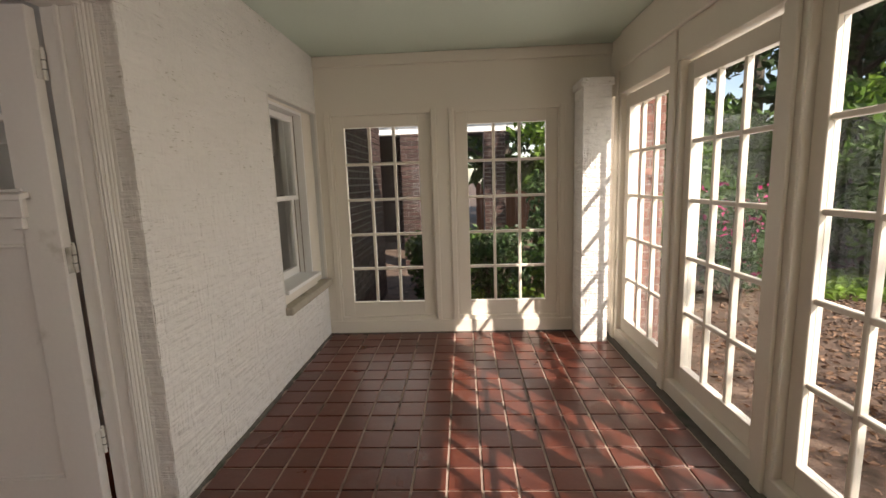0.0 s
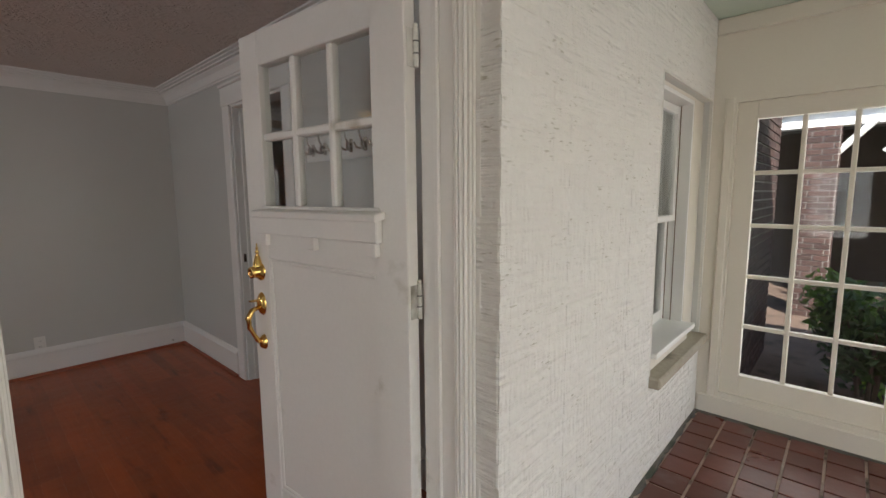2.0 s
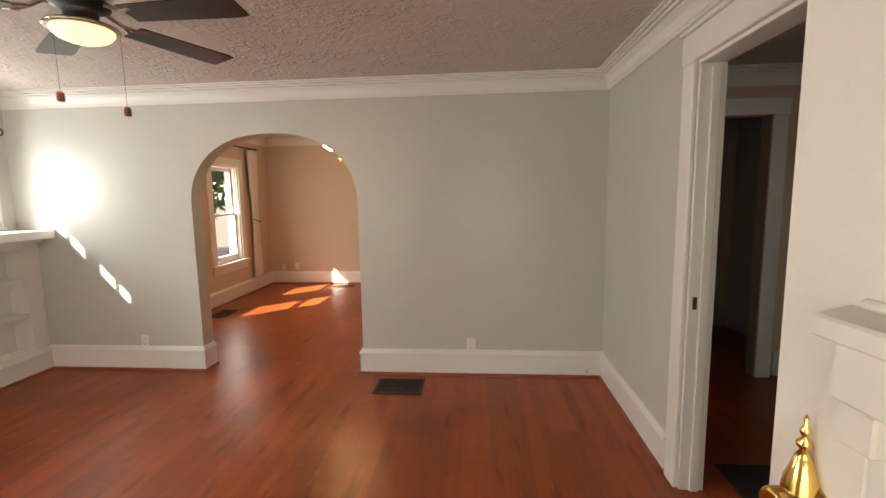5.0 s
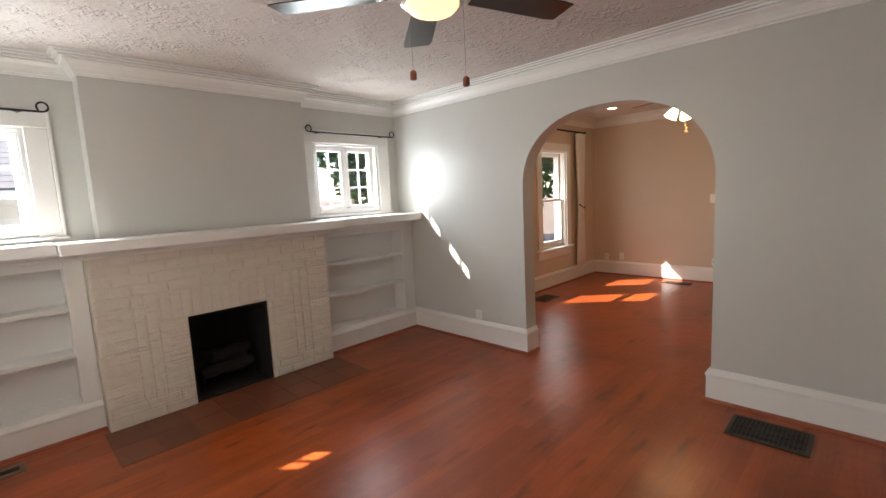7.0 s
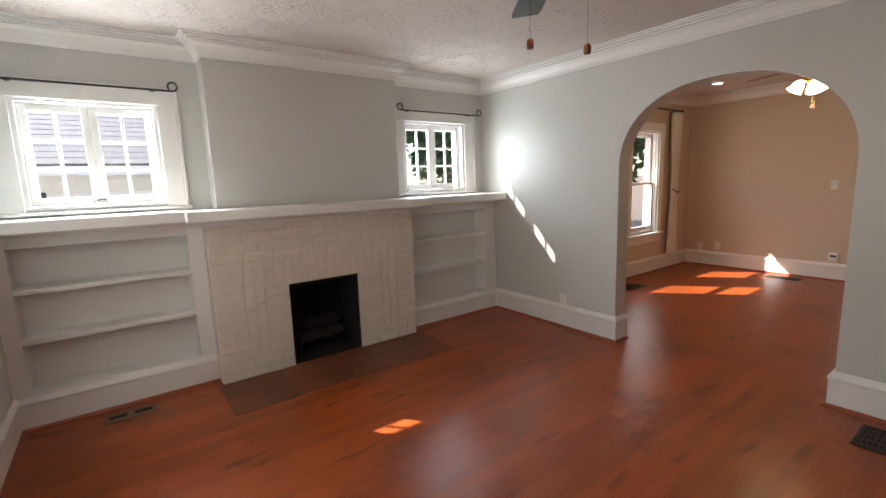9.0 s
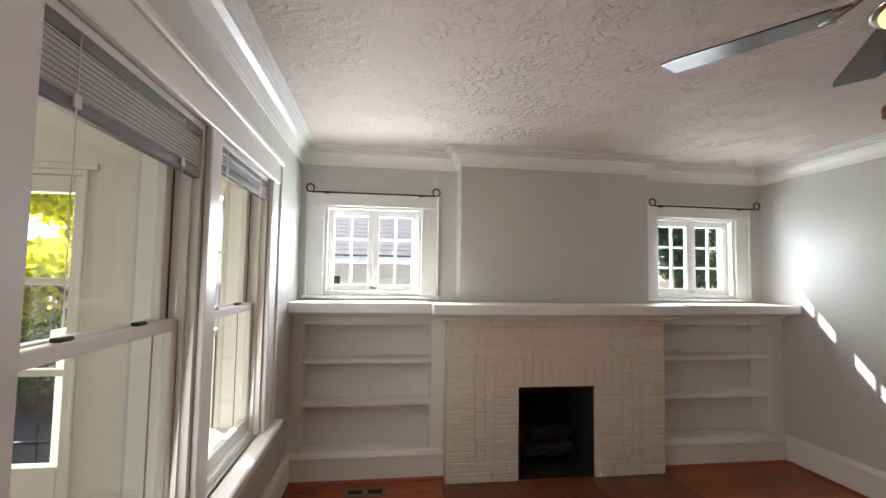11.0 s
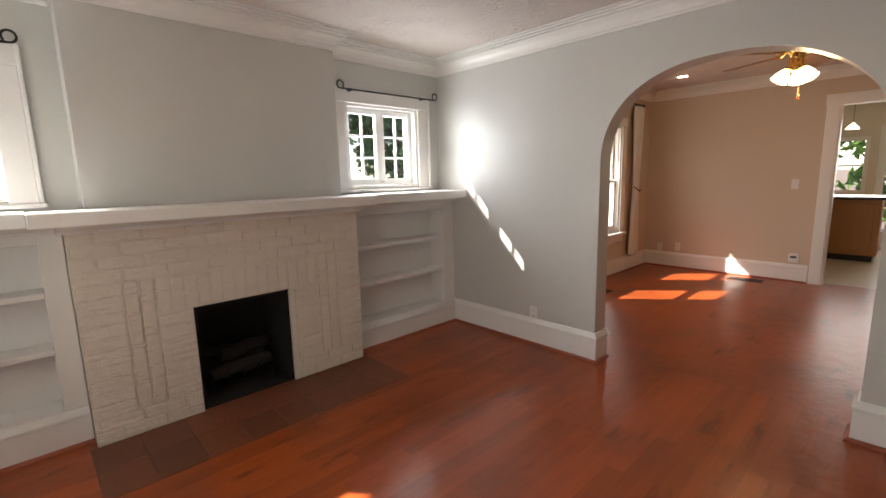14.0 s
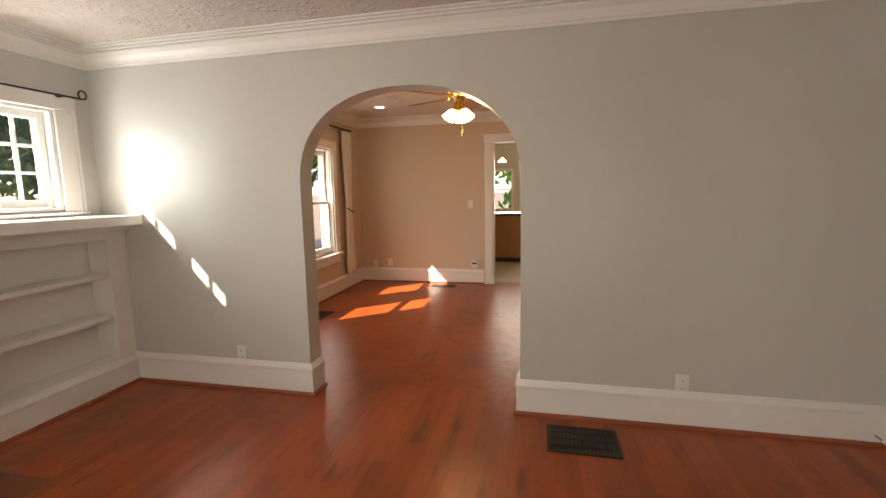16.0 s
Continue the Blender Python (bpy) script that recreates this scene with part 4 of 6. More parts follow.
part("bottom_rail", cuboid(0.125, DW - 0.125, 0, DT, 0, 0.22, 0.003), TRIM_OLD, door)
part("panel", cuboid(0.125, DW - 0.125, 0.012, DT - 0.012, 0.22, 1.17), TRIM_OLD, door)
for a in ((0.125, 0.140, 0.22, 1.17), (DW - 0.140, DW - 0.125, 0.22, 1.17), (0.140, DW - 0.140, 0.22, 0.235), (0.140, DW - 0.140, 1.155, 1.17)):
    part("panel_bead", cuboid(a[0], a[1], DT - 0.012, DT - 0.003, a[2], a[3], 0.004), TRIM_OLD, door)
gx0, gx1, gz0, gz1 = 0.125, DW - 0.125, 1.37, DH - 0.12
for c in (1, 2):
    x = gx0 + (gx1 - gx0) * c / 3
    part("glazing_bar", cuboid(x - 0.014, x + 0.014, 0.006, DT - 0.004, gz0, gz1, 0.006), TRIM_OLD, door)
part("glazing_bar", cuboid(gx0, gx1, 0.008, DT - 0.006, (gz0 + gz1) / 2 - 0.014, (gz0 + gz1) / 2 + 0.014, 0.006), TRIM_OLD, door)
for c in range(3):
    for r in range(2):
        w, h = (gx1 - gx0) / 3, (gz1 - gz0) / 2
        ob = part("pane", cuboid(gx0 + c * w, gx0 + (c + 1) * w, 0.021, 0.024, gz0 + r * h, gz0 + (r + 1) * h), GLASS, door)
        ob.visible_shadow = False
bm = cuboid(0.085, DW - 0.092, DT, DT + 0.042, 1.338, 1.362, 0.003)
for v in bm.verts:
    if v.co.y > DT + 0.03:
        v.co.z -= 0.007
part("ledge", bm, TRIM_OLD, door, "sloping drip ledge under the panes")
part("ledge_bead", cuboid(0.105, DW - 0.108, DT, DT + 0.010, 1.362, 1.372, 0.003), TRIM_OLD, door)
part("apron", cuboid(0.098, DW - 0.102, DT, DT + 0.026, 1.268, 1.338, 0.004), TRIM_OLD, door, "flat apron board under the ledge")
for x in (0.108, DW / 2 - 0.020, DW - 0.150):
    part("dentil", cuboid(x, x + 0.040, DT, DT + 0.022, 1.226, 1.268, 0.003), TRIM_OLD, door)
for z in (0.30, 1.05, 1.755):
    h = part("hinge", tube([(-0.008, 0.006, z), (-0.008, 0.006, z + 0.10)], 0.008, 8), STEEL_OLD, door, "painted over steel butt hinge")
    for k in (0.034, 0.066):
        part("knuckle_gap", lathe([(0.0079, 0.0), (0.0084, 0.0), (0.0084, 0.004), (0.0079, 0.004)], 8, (-0.008, 0.006, z + k)), SLOT, h, "dark gap between hinge knuckles")
    part("hinge_leaf", cuboid(-0.003, -0.0005, 0.008, 0.036, z, z + 0.10), STEEL_OLD, h)
    part("hinge_finial", lathe([(0, 0.018), (0.007, 0.012), (0.005, 0.004), (0.009, 0)], 8, (-0.008, 0.006, z + 0.10)), STEEL_OLD, h)
bx = DW - 0.062
hs = part("deadbolt", lathe([(0, 0.040), (0.010, 0.040), (0.011, 0.042), (0.021, 0.042), (0.023, 0.038), (0.023, 0.016), (0.031, 0.010), (0.036, 0.004), (0.037, 0)], 20), BRASS, door, "polished brass deadbolt", True)
hs.matrix_local = pose(bx, DT, 1.115, -90)
fin = part("deadbolt_finial", lathe([(0, 0.092), (0.003, 0.086), (0.002, 0.078), (0.0055, 0.073), (0.0055, 0.069), (0.0025, 0.064), (0.008, 0.058), (0.008, 0.054), (0.004, 0.049), (0.009, 0.040), (0.012, 0.028), (0.017, 0.014), (0.019, 0.0)], 14), BRASS, hs, "", True)
fin.matrix_local = pose(0, -0.022, 0.010, 90)
plate = part("handle_plate", lathe([(0, 0.016), (0.014, 0.016), (0.026, 0.008), (0.030, 0.0)], 20), BRASS, door, "polished brass handle rose", True)
plate.matrix_local = pose(bx, DT, 0.985, -90) @ Matrix.Diagonal((1, 1.55, 1, 1))
grip = part("door_handle", tube([(bx, DT + 0.012, 0.975), (bx, DT + 0.045, 0.965), (bx, DT + 0.062, 0.935), (bx, DT + 0.058, 0.90), (bx, DT + 0.040, 0.865), (bx, DT + 0.030, 0.845), (bx, DT + 0.012, 0.830)],
            [0.008, 0.010, 0.012, 0.010, 0.008, 0.009, 0.011], 12), BRASS, door, "curved polished brass handle grip", True)
foot = part("handle_foot", lathe([(0, 0.018), (0.012, 0.018), (0.019, 0.010), (0.024, 0.0)], 18), BRASS, door, "", True)
foot.matrix_local = pose(bx, DT, 0.828, -90) @ Matrix.Diagonal((1, 1.3, 1, 1))
part("thumb_latch", cuboid(bx - 0.011, bx + 0.011, DT + 0.012, DT + 0.052, 1.0, 1.006, 0.002), BRASS, door)

# hall doorway casing
t = thing("hall_door_frame", pose(0, YN, 0), "white painted casing of the hall doorway", "door frame", kind="structure")
part("jamb", cuboid(-3.76, -3.74, 0.0, 0.119, 0, 2.06, 0.003), TRIM, t)
part("jamb", cuboid(-3.0, -2.98, 0.0, 0.119, 0, 2.06, 0.003), TRIM, t)
part("head_jamb", cuboid(-3.76, -2.98, 0.0, 0.119, 2.06, 2.079, 0.003), TRIM, t)
part("door_stop", cuboid(-3.74, -3.728, 0.05, 0.09, 0, 2.04, 0.002), TRIM, t)
frame_around(t, -3.755, -2.985, 0, 2.075, 0.11, -0.022, -0.001, TRIM, sill=False, head=0.13)
part("cap", cuboid(-3.88, -2.86, -0.04, -0.001, 2.206, 2.226, 0.005), TRIM, t)
part("strike_plate", cuboid(-3.7395, -3.738, 0.02, 0.04, 0.93, 0.99), VENT, t, "dark strike plate")
t = thing("back_door_frame", pose(-5.19, 0, 0), "white painted casing of the back room doorway", "door frame", kind="structure")
part("casing", cuboid(0.001, 0.022, 3.47, 3.585, 0, 2.05, 0.004), TRIM, t)
part("casing", cuboid(0.001, 0.022, 2.605, 2.72, 0, 2.05, 0.004), TRIM, t)
part("head_casing", cuboid(0.001, 0.026, 2.595, 3.595, 2.05, 2.17, 0.005), TRIM, t)

# kitchen doorway casing
t = thing("kitchen_door_frame", pose(XD, 0, 0), "white painted casing of the kitchen doorway", "door frame", kind="structure")
part("casing", cuboid(0.001, 0.022, -0.385, -0.27, 0, 2.05, 0.004), TRIM, t)
part("casing", cuboid(0.001, 0.022, 0.52, 0.635, 0, 2.05, 0.004), TRIM, t)
part("head_casing", cuboid(0.001, 0.026, -0.395, 0.645, 2.05, 2.17, 0.005), TRIM, t)
part("jamb", cuboid(-0.139, 0.0005, -0.27, -0.252, 0, 2.05), TRIM, t)
part("jamb", cuboid(-0.139, 0.0005, 0.502, 0.52, 0, 2.05), TRIM, t)


# ---- living room things ----
# mantel shelf over the whole south side
mantel = thing("mantel_shelf", pose(0, 0, 1.172), "long white painted mantel shelf over fireplace and bookcases", "mantel")
part("centre_board", cuboid(-4.10, -2.24, YC - 0.001, -2.26, 0, 0.071, 0.006), TRIM, mantel)
part("side_board", cuboid(-2.24, XI - 0.001, YS + 0.001, -2.372, 0, 0.071, 0.006), TRIM, mantel)
part("side_board", cuboid(XW + 0.001, -4.10, YS + 0.001, -2.372, 0, 0.071, 0.006), TRIM, mantel)
for x0, x1, y in ((-4.04, -2.335, -2.40), (-2.335, XI - 0.001, -2.50), (XW + 0.001, -4.04, -2.50)):
    part("bed_moulding", profile_run(bmesh.new(), ((0, -0.045), (0.012, -0.045), (0.016, -0.028), (0.034, -0.012), (0.040, -0.001), (0, -0.001)), (x0, y - 0.03, 0), (x1, y - 0.03, 0), (0, 1, 0)), TRIM, mantel)


def bookcase(x0, x1, o0, o1):
    """Built-in shelves between x0 and x1 with an opening from o0 to o1."""
    t = thing("bookcase", pose(0, YF, 0), "empty white built-in bookcase with three shelves", "bookcase", "bookcases beside the fireplace")
    part("side_stile", cuboid(x0, o0, -0.02, 0, 0.19, 1.171, 0.003), TRIM, t)
    part("side_stile", cuboid(o1, x1, -0.02, 0, 0.19, 1.171, 0.003), TRIM, t)
    part("top_rail", cuboid(o0, o1, -0.02, 0, 1.078, 1.171, 0.003), TRIM, t)
    part("back", cuboid(o0 - 0.02, o1 + 0.02, YS - YF + 0.002, YS - YF + 0.012, 0.0, 1.17), TRIM, t)
    part("side_panel", cuboid(o0 - 0.018, o0 - 0.001, YS - YF + 0.012, -0.02, 0.0, 1.17), TRIM, t)
    part("side_panel", cuboid(o1 + 0.001, o1 + 0.018, YS - YF + 0.012, -0.02, 0.0, 1.17), TRIM, t)
    part("bottom_shelf", cuboid(o0, o1, YS - YF + 0.012, 0.003, 0.185, 0.212, 0.003), TRIM, t)
    for z in (0.510, 0.808):
        part("shelf", cuboid(o0, o1, YS - YF + 0.012, -0.004, z, z + 0.030, 0.003), TRIM, t)
    part("kick_board", cuboid(x0, x1, -0.03, -0.001, 0, 0.174), TRIM, t)


bookcase(-2.362, XI - 0.001, -2.262, -1.362)
bookcase(XW + 0.001, -4.010, -4.99, -4.09)

# fireplace with painted bricks
FX0, FX1, OX0, OX1, OZ = -4.008, -2.364, -3.458, -2.881, 0.648
fire = thing("fireplace", pose(0, YH, 0), "cream painted brick fireplace with a dark open firebox", "fireplace")
bm = wall_mesh("y", YS - YH + 0.002, -0.002, FX0 + 0.001, FX1 - 0.001, 0.0, 1.171, [(OX0, OX1, -0.1, OZ)])
part("core", bm, FP_BRICK, fire)
part("firebox_back", cuboid(OX0 + 0.001, OX1 - 0.001, -0.49, -0.47, 0, OZ), SOOT, fire, "sooty firebox back")
part("firebox_side", cuboid(OX0 + 0.001, OX0 + 0.02, -0.47, -0.02, 0, OZ - 0.001), SOOT, fire)
part("firebox_side", cuboid(OX1 - 0.02, OX1 - 0.001, -0.47, -0.02, 0, OZ - 0.001), SOOT, fire)
part("firebox_top", cuboid(OX0 + 0.02, OX1 - 0.02, -0.47, -0.02, OZ - 0.02, OZ - 0.001), SOOT, fire)
part("firebox_floor", cuboid(OX0 + 0.02, OX1 - 0.02, -0.47, -0.02, 0.001, 0.01), SOOT, fire)
part("lintel", cuboid(OX0 - 0.04, OX1 + 0.04, -0.07, -0.0025, OZ - 0.004, OZ + 0.004), BLACK, fire, "thin black steel lintel")

brick_cache = {}


def brick_mesh(w, d, h, mat, key, j):
    """A worn brick: a cuboid with chipped corners, one of three shapes for each size."""
    k = (round(w, 3), round(d, 3), round(h, 3), key, j)
    if k not in brick_cache:
        rnd = random.Random(j * 7 + int(w * 1000))
        bm = cuboid(-w / 2, w / 2, -d / 2, d / 2, -h / 2, h / 2, min(0.003, h * 0.1))
        for v in bm.verts:
            v.co += Vector((rnd.uniform(-1, 1), rnd.uniform(-1, 1), rnd.uniform(-1, 1))) * 0.0014
        brick_cache[k] = link_mesh("brick", bm, mat)
    return brick_cache[k]


def put_brick(parent, x, y, z, w, d, h, mat, key, turn=0.0):
    rnd = random.Random(int(abs(x * 977 + y * 613 + z * 331) * 1000))
    ob = new("brick", brick_mesh(w, d, h, mat, key, rnd.randrange(3)))
    ob.parent = parent
    ob.matrix_local = pose(x, y + rnd.uniform(-0.0015, 0.0015), z, rnd.uniform(-0.4, 0.4), rnd.uniform(-0.3, 0.3), turn)


def course(parent, x0, x1, z, h, length, shift):
    x = x0 - shift
    while x < x1 - 0.005:
        a, b = max(x, x0), min(x + length, x1)
        if b - a > 0.02:
            put_brick(parent, (a + b) / 2, -0.001, z + h / 2, b - a - 0.010, 0.012, h - 0.010, FP_BRICK, "f")
        x += length


CH = 0.0715
for side in (0, 1):
    flip = (lambda a, b: (a, b)) if side else (lambda a, b: (FX0 + FX1 - b, FX0 + FX1 - a))
    for i in range(12):
        z = i * CH
        if i < 2:
            course(fire, *flip(-2.881, FX1), z, CH, 0.20, 0.1 * (i % 2))
            continue
        course(fire, *flip(-2.56, FX1), z, CH, 0.20, 0.0)
        if z + CH < OZ + 0.03:
            course(fire, *flip(-2.881, -2.70), z, CH, 0.19, 0.0)
    for c in range(2):
        x = -2.597 - 0.07 * c
        for k in range(4):
            z0, z1 = 0.143 + k * 0.179 + 0.05 * c * (k > 0), 0.143 + (k + 1) * 0.179 + 0.05 * c * (k < 3)
            a, b = flip(x - 0.035, x + 0.035)
            put_brick(fire, (a + b) / 2, -0.001, (z0 + z1) / 2, 0.060, 0.012, z1 - z0 - 0.010, FP_BRICK, "f")
n = 14
for i in range(n):
    w = 0.939 / n
    put_brick(fire, -3.6525 + w * (i + 0.5), -0.001, 0.75, w - 0.010, 0.012, 0.184, FP_BRICK, "f")
for i in range(4):
    course(fire, FX0, FX1, 0.858 + i * CH, CH, 0.205, 0.1 * (i % 2))

logs = thing("gas_logs", pose(-3.17, YH - 0.25, 0.011), "charred gas logs on a black iron grate", "gas logs")
for i, (x, y, z, l, r, a) in enumerate(((0, 0.06, 0.13, 0.40, 0.045, 4), (0.02, -0.06, 0.15, 0.42, 0.05, -5), (-0.05, 0.0, 0.23, 0.34, 0.045, 14), (0.09, -0.02, 0.24, 0.22, 0.035, -25))):
    d = Vector((math.cos(radians(a)), math.sin(radians(a)), 0)) * l / 2
    pts = [Vector((x, y, z)) + d * s + Vector((0, 0, 0.008 * math.sin(5 * s + i))) for s in (-1, -0.6, -0.2, 0.2, 0.6, 1)]
    part("log", tube(pts, [r * k for k in (0.86, 1, 1.08, 0.96, 1.04, 0.85)], 10), LOG, logs)
for i in range(5):
    part("grate_bar", tube([(-0.19 + i * 0.095, 0.12, 0.15), (-0.19 + i * 0.095, 0.11, 0.075), (-0.19 + i * 0.095, -0.12, 0.075)], 0.008, 6), BLACK, logs)
for x in (-0.19, 0.19):
    for y in (0.10, -0.11):
        part("grate_leg", tube([(x, y, 0.075), (x, y, 0.0)], 0.008, 6), BLACK, logs)


# ceiling fans
def blade_mesh(r0, r1, w0, w1, tilt):
    bm = bmesh.new()
    rows = []
    for k in range(9):
        s = k / 8
        r = r0 + (r1 - r0) * s
        w = (w0 + (w1 - w0) * s) * (1 if k < 8 else 0.86)
        rows.append([bm.verts.new((r - (0.02 * abs(u) if k == 8 else 0), w * u, -w * u * tilt + 0.003 * t)) for u, t in ((-0.5, 1), (0.5, 1), (0.5, -1), (-0.5, -1))])
    for a, b in zip(rows, rows[1:]):
        for i in range(4):
            bm.faces.new((a[i], b[i], b[(i + 1) % 4], a[(i + 1) % 4]))
    bm.faces.new(rows[0])
    bm.faces.new(rows[-1][::-1])
    bmesh.ops.recalc_face_normals(bm, faces=bm.faces)
    return link_mesh("blade", bm, BLADE)


fan = thing("ceiling_fan", pose(-3.242, -0.212, H) @ Matrix.Diagonal((1.10, 1.10, 0.77, 1)), "flush ceiling fan with five dark blades and a lit amber bowl", "ceiling fan")
part("canopy", lathe([(0, -0.0005), (0.10, -0.0005), (0.115, -0.03), (0.118, -0.06), (0.112, -0.065), (0.118, -0.07), (0.118, -0.085), (0.108, -0.105), (0.098, -0.16), (0.07, -0.19), (0, -0.19)], 32), NICKEL, fan, "brushed nickel housing", True)
part("motor_vents", lathe([(0.072, -0.19), (0.088, -0.20), (0.088, -0.222), (0.06, -0.24), (0, -0.24)], 32), BLACK, fan, "", True)
part("switch_housing", lathe([(0.050, -0.24), (0.052, -0.28), (0.075, -0.30), (0.105, -0.312), (0.112, -0.325), (0.104, -0.332), (0, -0.330)], 32), NICKEL, fan, "", True)
bowl = part("light_bowl", lathe([(0.092, -0.333), (0.090, -0.346), (0.075, -0.368), (0.050, -0.383), (0.02, -0.390), (0, -0.391)], 32), BOWL, fan, "lit amber glass bowl", True)
bowl.visible_shadow = False
bmesh_blade = blade_mesh(0.17, 0.585, 0.105, 0.135, 0.16)
for i in range(5):
    a = radians(16.5 + 72 * i)
    b = new("blade", bmesh_blade)
    b.parent = fan
    b.matrix_local = Matrix.Rotation(a, 4, "Z") @ Matrix.Translation((0, 0, -0.265))
    iron = part("blade_iron", tube([(0.07, 0, -0.212), (0.10, 0.012, -0.222), (0.135, 0.0, -0.25), (0.17, -0.02, -0.262), (0.205, -0.03, -0.262)], [0.010, 0.010, 0.009, 0.009, 0.007], 8), NICKEL, fan, "curled nickel blade iron", True)
    iron.matrix_local = Matrix.Rotation(a, 4, "Z")
    arm = part("blade_iron", tube([(0.135, 0.0, -0.25), (0.17, 0.022, -0.262), (0.205, 0.03, -0.262)], [0.008, 0.008, 0.006], 8), NICKEL, fan, "", True)
    arm.matrix_local = Matrix.Rotation(a, 4, "Z")
for x, y, z in ((0.035, -0.076, 1.735), (-0.076, 0.073, 1.684)):
    c = part("pull_chain", tube([(x, y, -0.325), (x, y, z - H + 0.02)], 0.0006, 5), BLACK, fan, "thin beaded pull chain")
    part("fob", lathe([(0, 0.022), (0.007, 0.022), (0.012, 0.012), (0.012, -0.020), (0.009, -0.025), (0, -0.025)], 12, (x, y, z - H)), FOB, c, "turned wooden fob", True)

fan2 = thing("ceiling_fan", pose(-6.68, -0.34, HD), "brass ceiling fan with brown blades and lit glass shades", "ceiling fan")
part("canopy", lathe([(0, -0.0005), (0.09, -0.0005), (0.10, -0.05), (0.09, -0.08), (0.095, -0.10), (0.12, -0.13), (0.12, -0.19), (0.09, -0.22), (0.05, -0.24), (0.05, -0.32), (0.07, -0.34), (0.06, -0.37), (0, -0.38)], 24), BRASS, fan2, "polished brass housing", True)
b2 = blade_mesh(0.15, 0.60, 0.11, 0.14, 0.16)
b2.materials[0] = BLADE_TOP
for i in range(5):
    b = new("blade", b2)
    b.parent = fan2
    b.matrix_local = Matrix.Rotation(radians(28 + 72 * i), 4, "Z") @ Matrix.Translation((0, 0, -0.235))
    it = part("blade_iron", tube([(0.08, 0, -0.20), (0.12, 0, -0.235), (0.18, 0, -0.232)], 0.010, 7), BRASS, fan2)
    it.matrix_local = Matrix.Rotation(radians(28 + 72 * i), 4, "Z")
for i in range(3):
    s = part("lamp_shade", lathe([(0.018, 0.0), (0.030, -0.012), (0.042, -0.04), (0.054, -0.085), (0.060, -0.092)], 18), SHADE, fan2, "lit frosted glass tulip shade", True)
    s.matrix_local = Matrix.Rotation(radians(60 + 120 * i), 4, "Z") @ pose(0.06, 0, -0.355, 0, -32, 0)
for x in (-0.02, 0.03):
    c = part("pull_chain", tube([(x, 0.03, -0.37), (x, 0.03, -0.56)], 0.0015, 5), BRASS, fan2)
    part("fob", lathe([(0, 0.01), (0.008, 0.004), (0.008, -0.012), (0, -0.016)], 8, (x, 0.03, -0.57)), FOB, c)


# small fixtures
def outlet(m, label="white plastic double outlet above the baseboard", rocker=False, cat="outlet"):
    """A cover plate in its own x-z plane, front towards -y."""
    t = thing("light_switch" if rocker else "outlet", m, label, cat, "wall plates")
    part("plate", cuboid(-0.036, 0.036, -0.006, -0.0005, -0.058, 0.058, 0.003), PLASTIC, t)
    if rocker:
        for x in (-0.016, 0.016):
            part("toggle", cuboid(x - 0.005, x + 0.005, -0.016, -0.006, -0.010, 0.012, 0.002), PLASTIC, t)
    else:
        for z in (-0.022, 0.022):
            s = part("socket", cuboid(-0.016, 0.016, -0.009, -0.006, z - 0.015, z + 0.015, 0.002), PLASTIC, t)
            for x in (-0.007, 0.005):
                part("slot", cuboid(x, x + 0.002, -0.0095, -0.009, z - 0.006, z + 0.006), SLOT, s)
    return t


outlet(pose(XW, 1.21, 0.255, 0, 0, 90))
outlet(pose(XW, -1.645, 0.255, 0, 0, 90))
outlet(pose(XI, -1.10, 0.35, 0, 0, -90), "white plastic double outlet under the window stool")
outlet(pose(XD, -1.86, 0.30, 0, 0, 90))
outlet(pose(XD, -2.10, 0.28, 0, 0, 90), "tan plastic cover plate in the dining room corner")
outlet(pose(XD, -0.60, 1.18, 0, 0, 90), "white double light switch beside the kitchen doorway", True, "light switch")
outlet(pose(-6.55, YD, 0.30, 0, 0, 180))
alarm = thing("plug_in_alarm", pose(XD + 0.001, -0.54, 0.30), "white plug-in gas alarm on the dining wall", "alarm")
part("body", cuboid(0, 0.035, -0.05, 0.05, -0.06, 0.05, 0.010), PLASTIC, alarm)
part("display", cuboid(0.035, 0.037, -0.03, 0.03, -0.005, 0.02), SLOT, alarm)
stop = thing("door_stop", pose(XW + 0.03, 2.14, 0.06), "small grey sprung door stop on the baseboard", "door stop")
part("spring", tube([(0, 0, 0), (0.06, 0, 0.0)], 0.006, 8), NICKEL, stop)
part("tip", tube([(0.06, 0, 0.0), (0.075, 0, 0.0)], 0.009, 8), PLASTIC, stop)


def register(x0, x1, y0, y1, n, label, frame_w=0.022):
    """A floor register lying on the boards, with its louvres."""
    t = thing("floor_register", pose(x0, y0, 0.001), label, "floor register", "floor registers")
    w, d = x1 - x0, y1 - y0
    part("backing", cuboid(0.01, w - 0.01, 0.01, d - 0.01, 0, 0.001), SLOT, t)
    for a in ((0, w, 0, frame_w), (0, w, d - frame_w, d), (0, frame_w, frame_w, d - frame_w), (w - frame_w, w, frame_w, d - frame_w)):
        part("frame_side", cuboid(*a, 0, 0.007, 0.002), VENT, t)
    me = link_mesh("louvre", cuboid(0, w - 2 * frame_w, -0.003, 0.003, 0.001, 0.006), VENT)
    for i in range(n):
        ob = new("louvre", me)
        ob.parent = t
        ob.location = (frame_w, frame_w + (d - 2 * frame_w) * (i + 0.5) / n, 0)
    for k in (1, 2, 3):
        x = w * k / 4
        part("cross_bar", cuboid(x - 0.003, x + 0.003, frame_w, d - frame_w, 0.001, 0.0055), VENT, t)


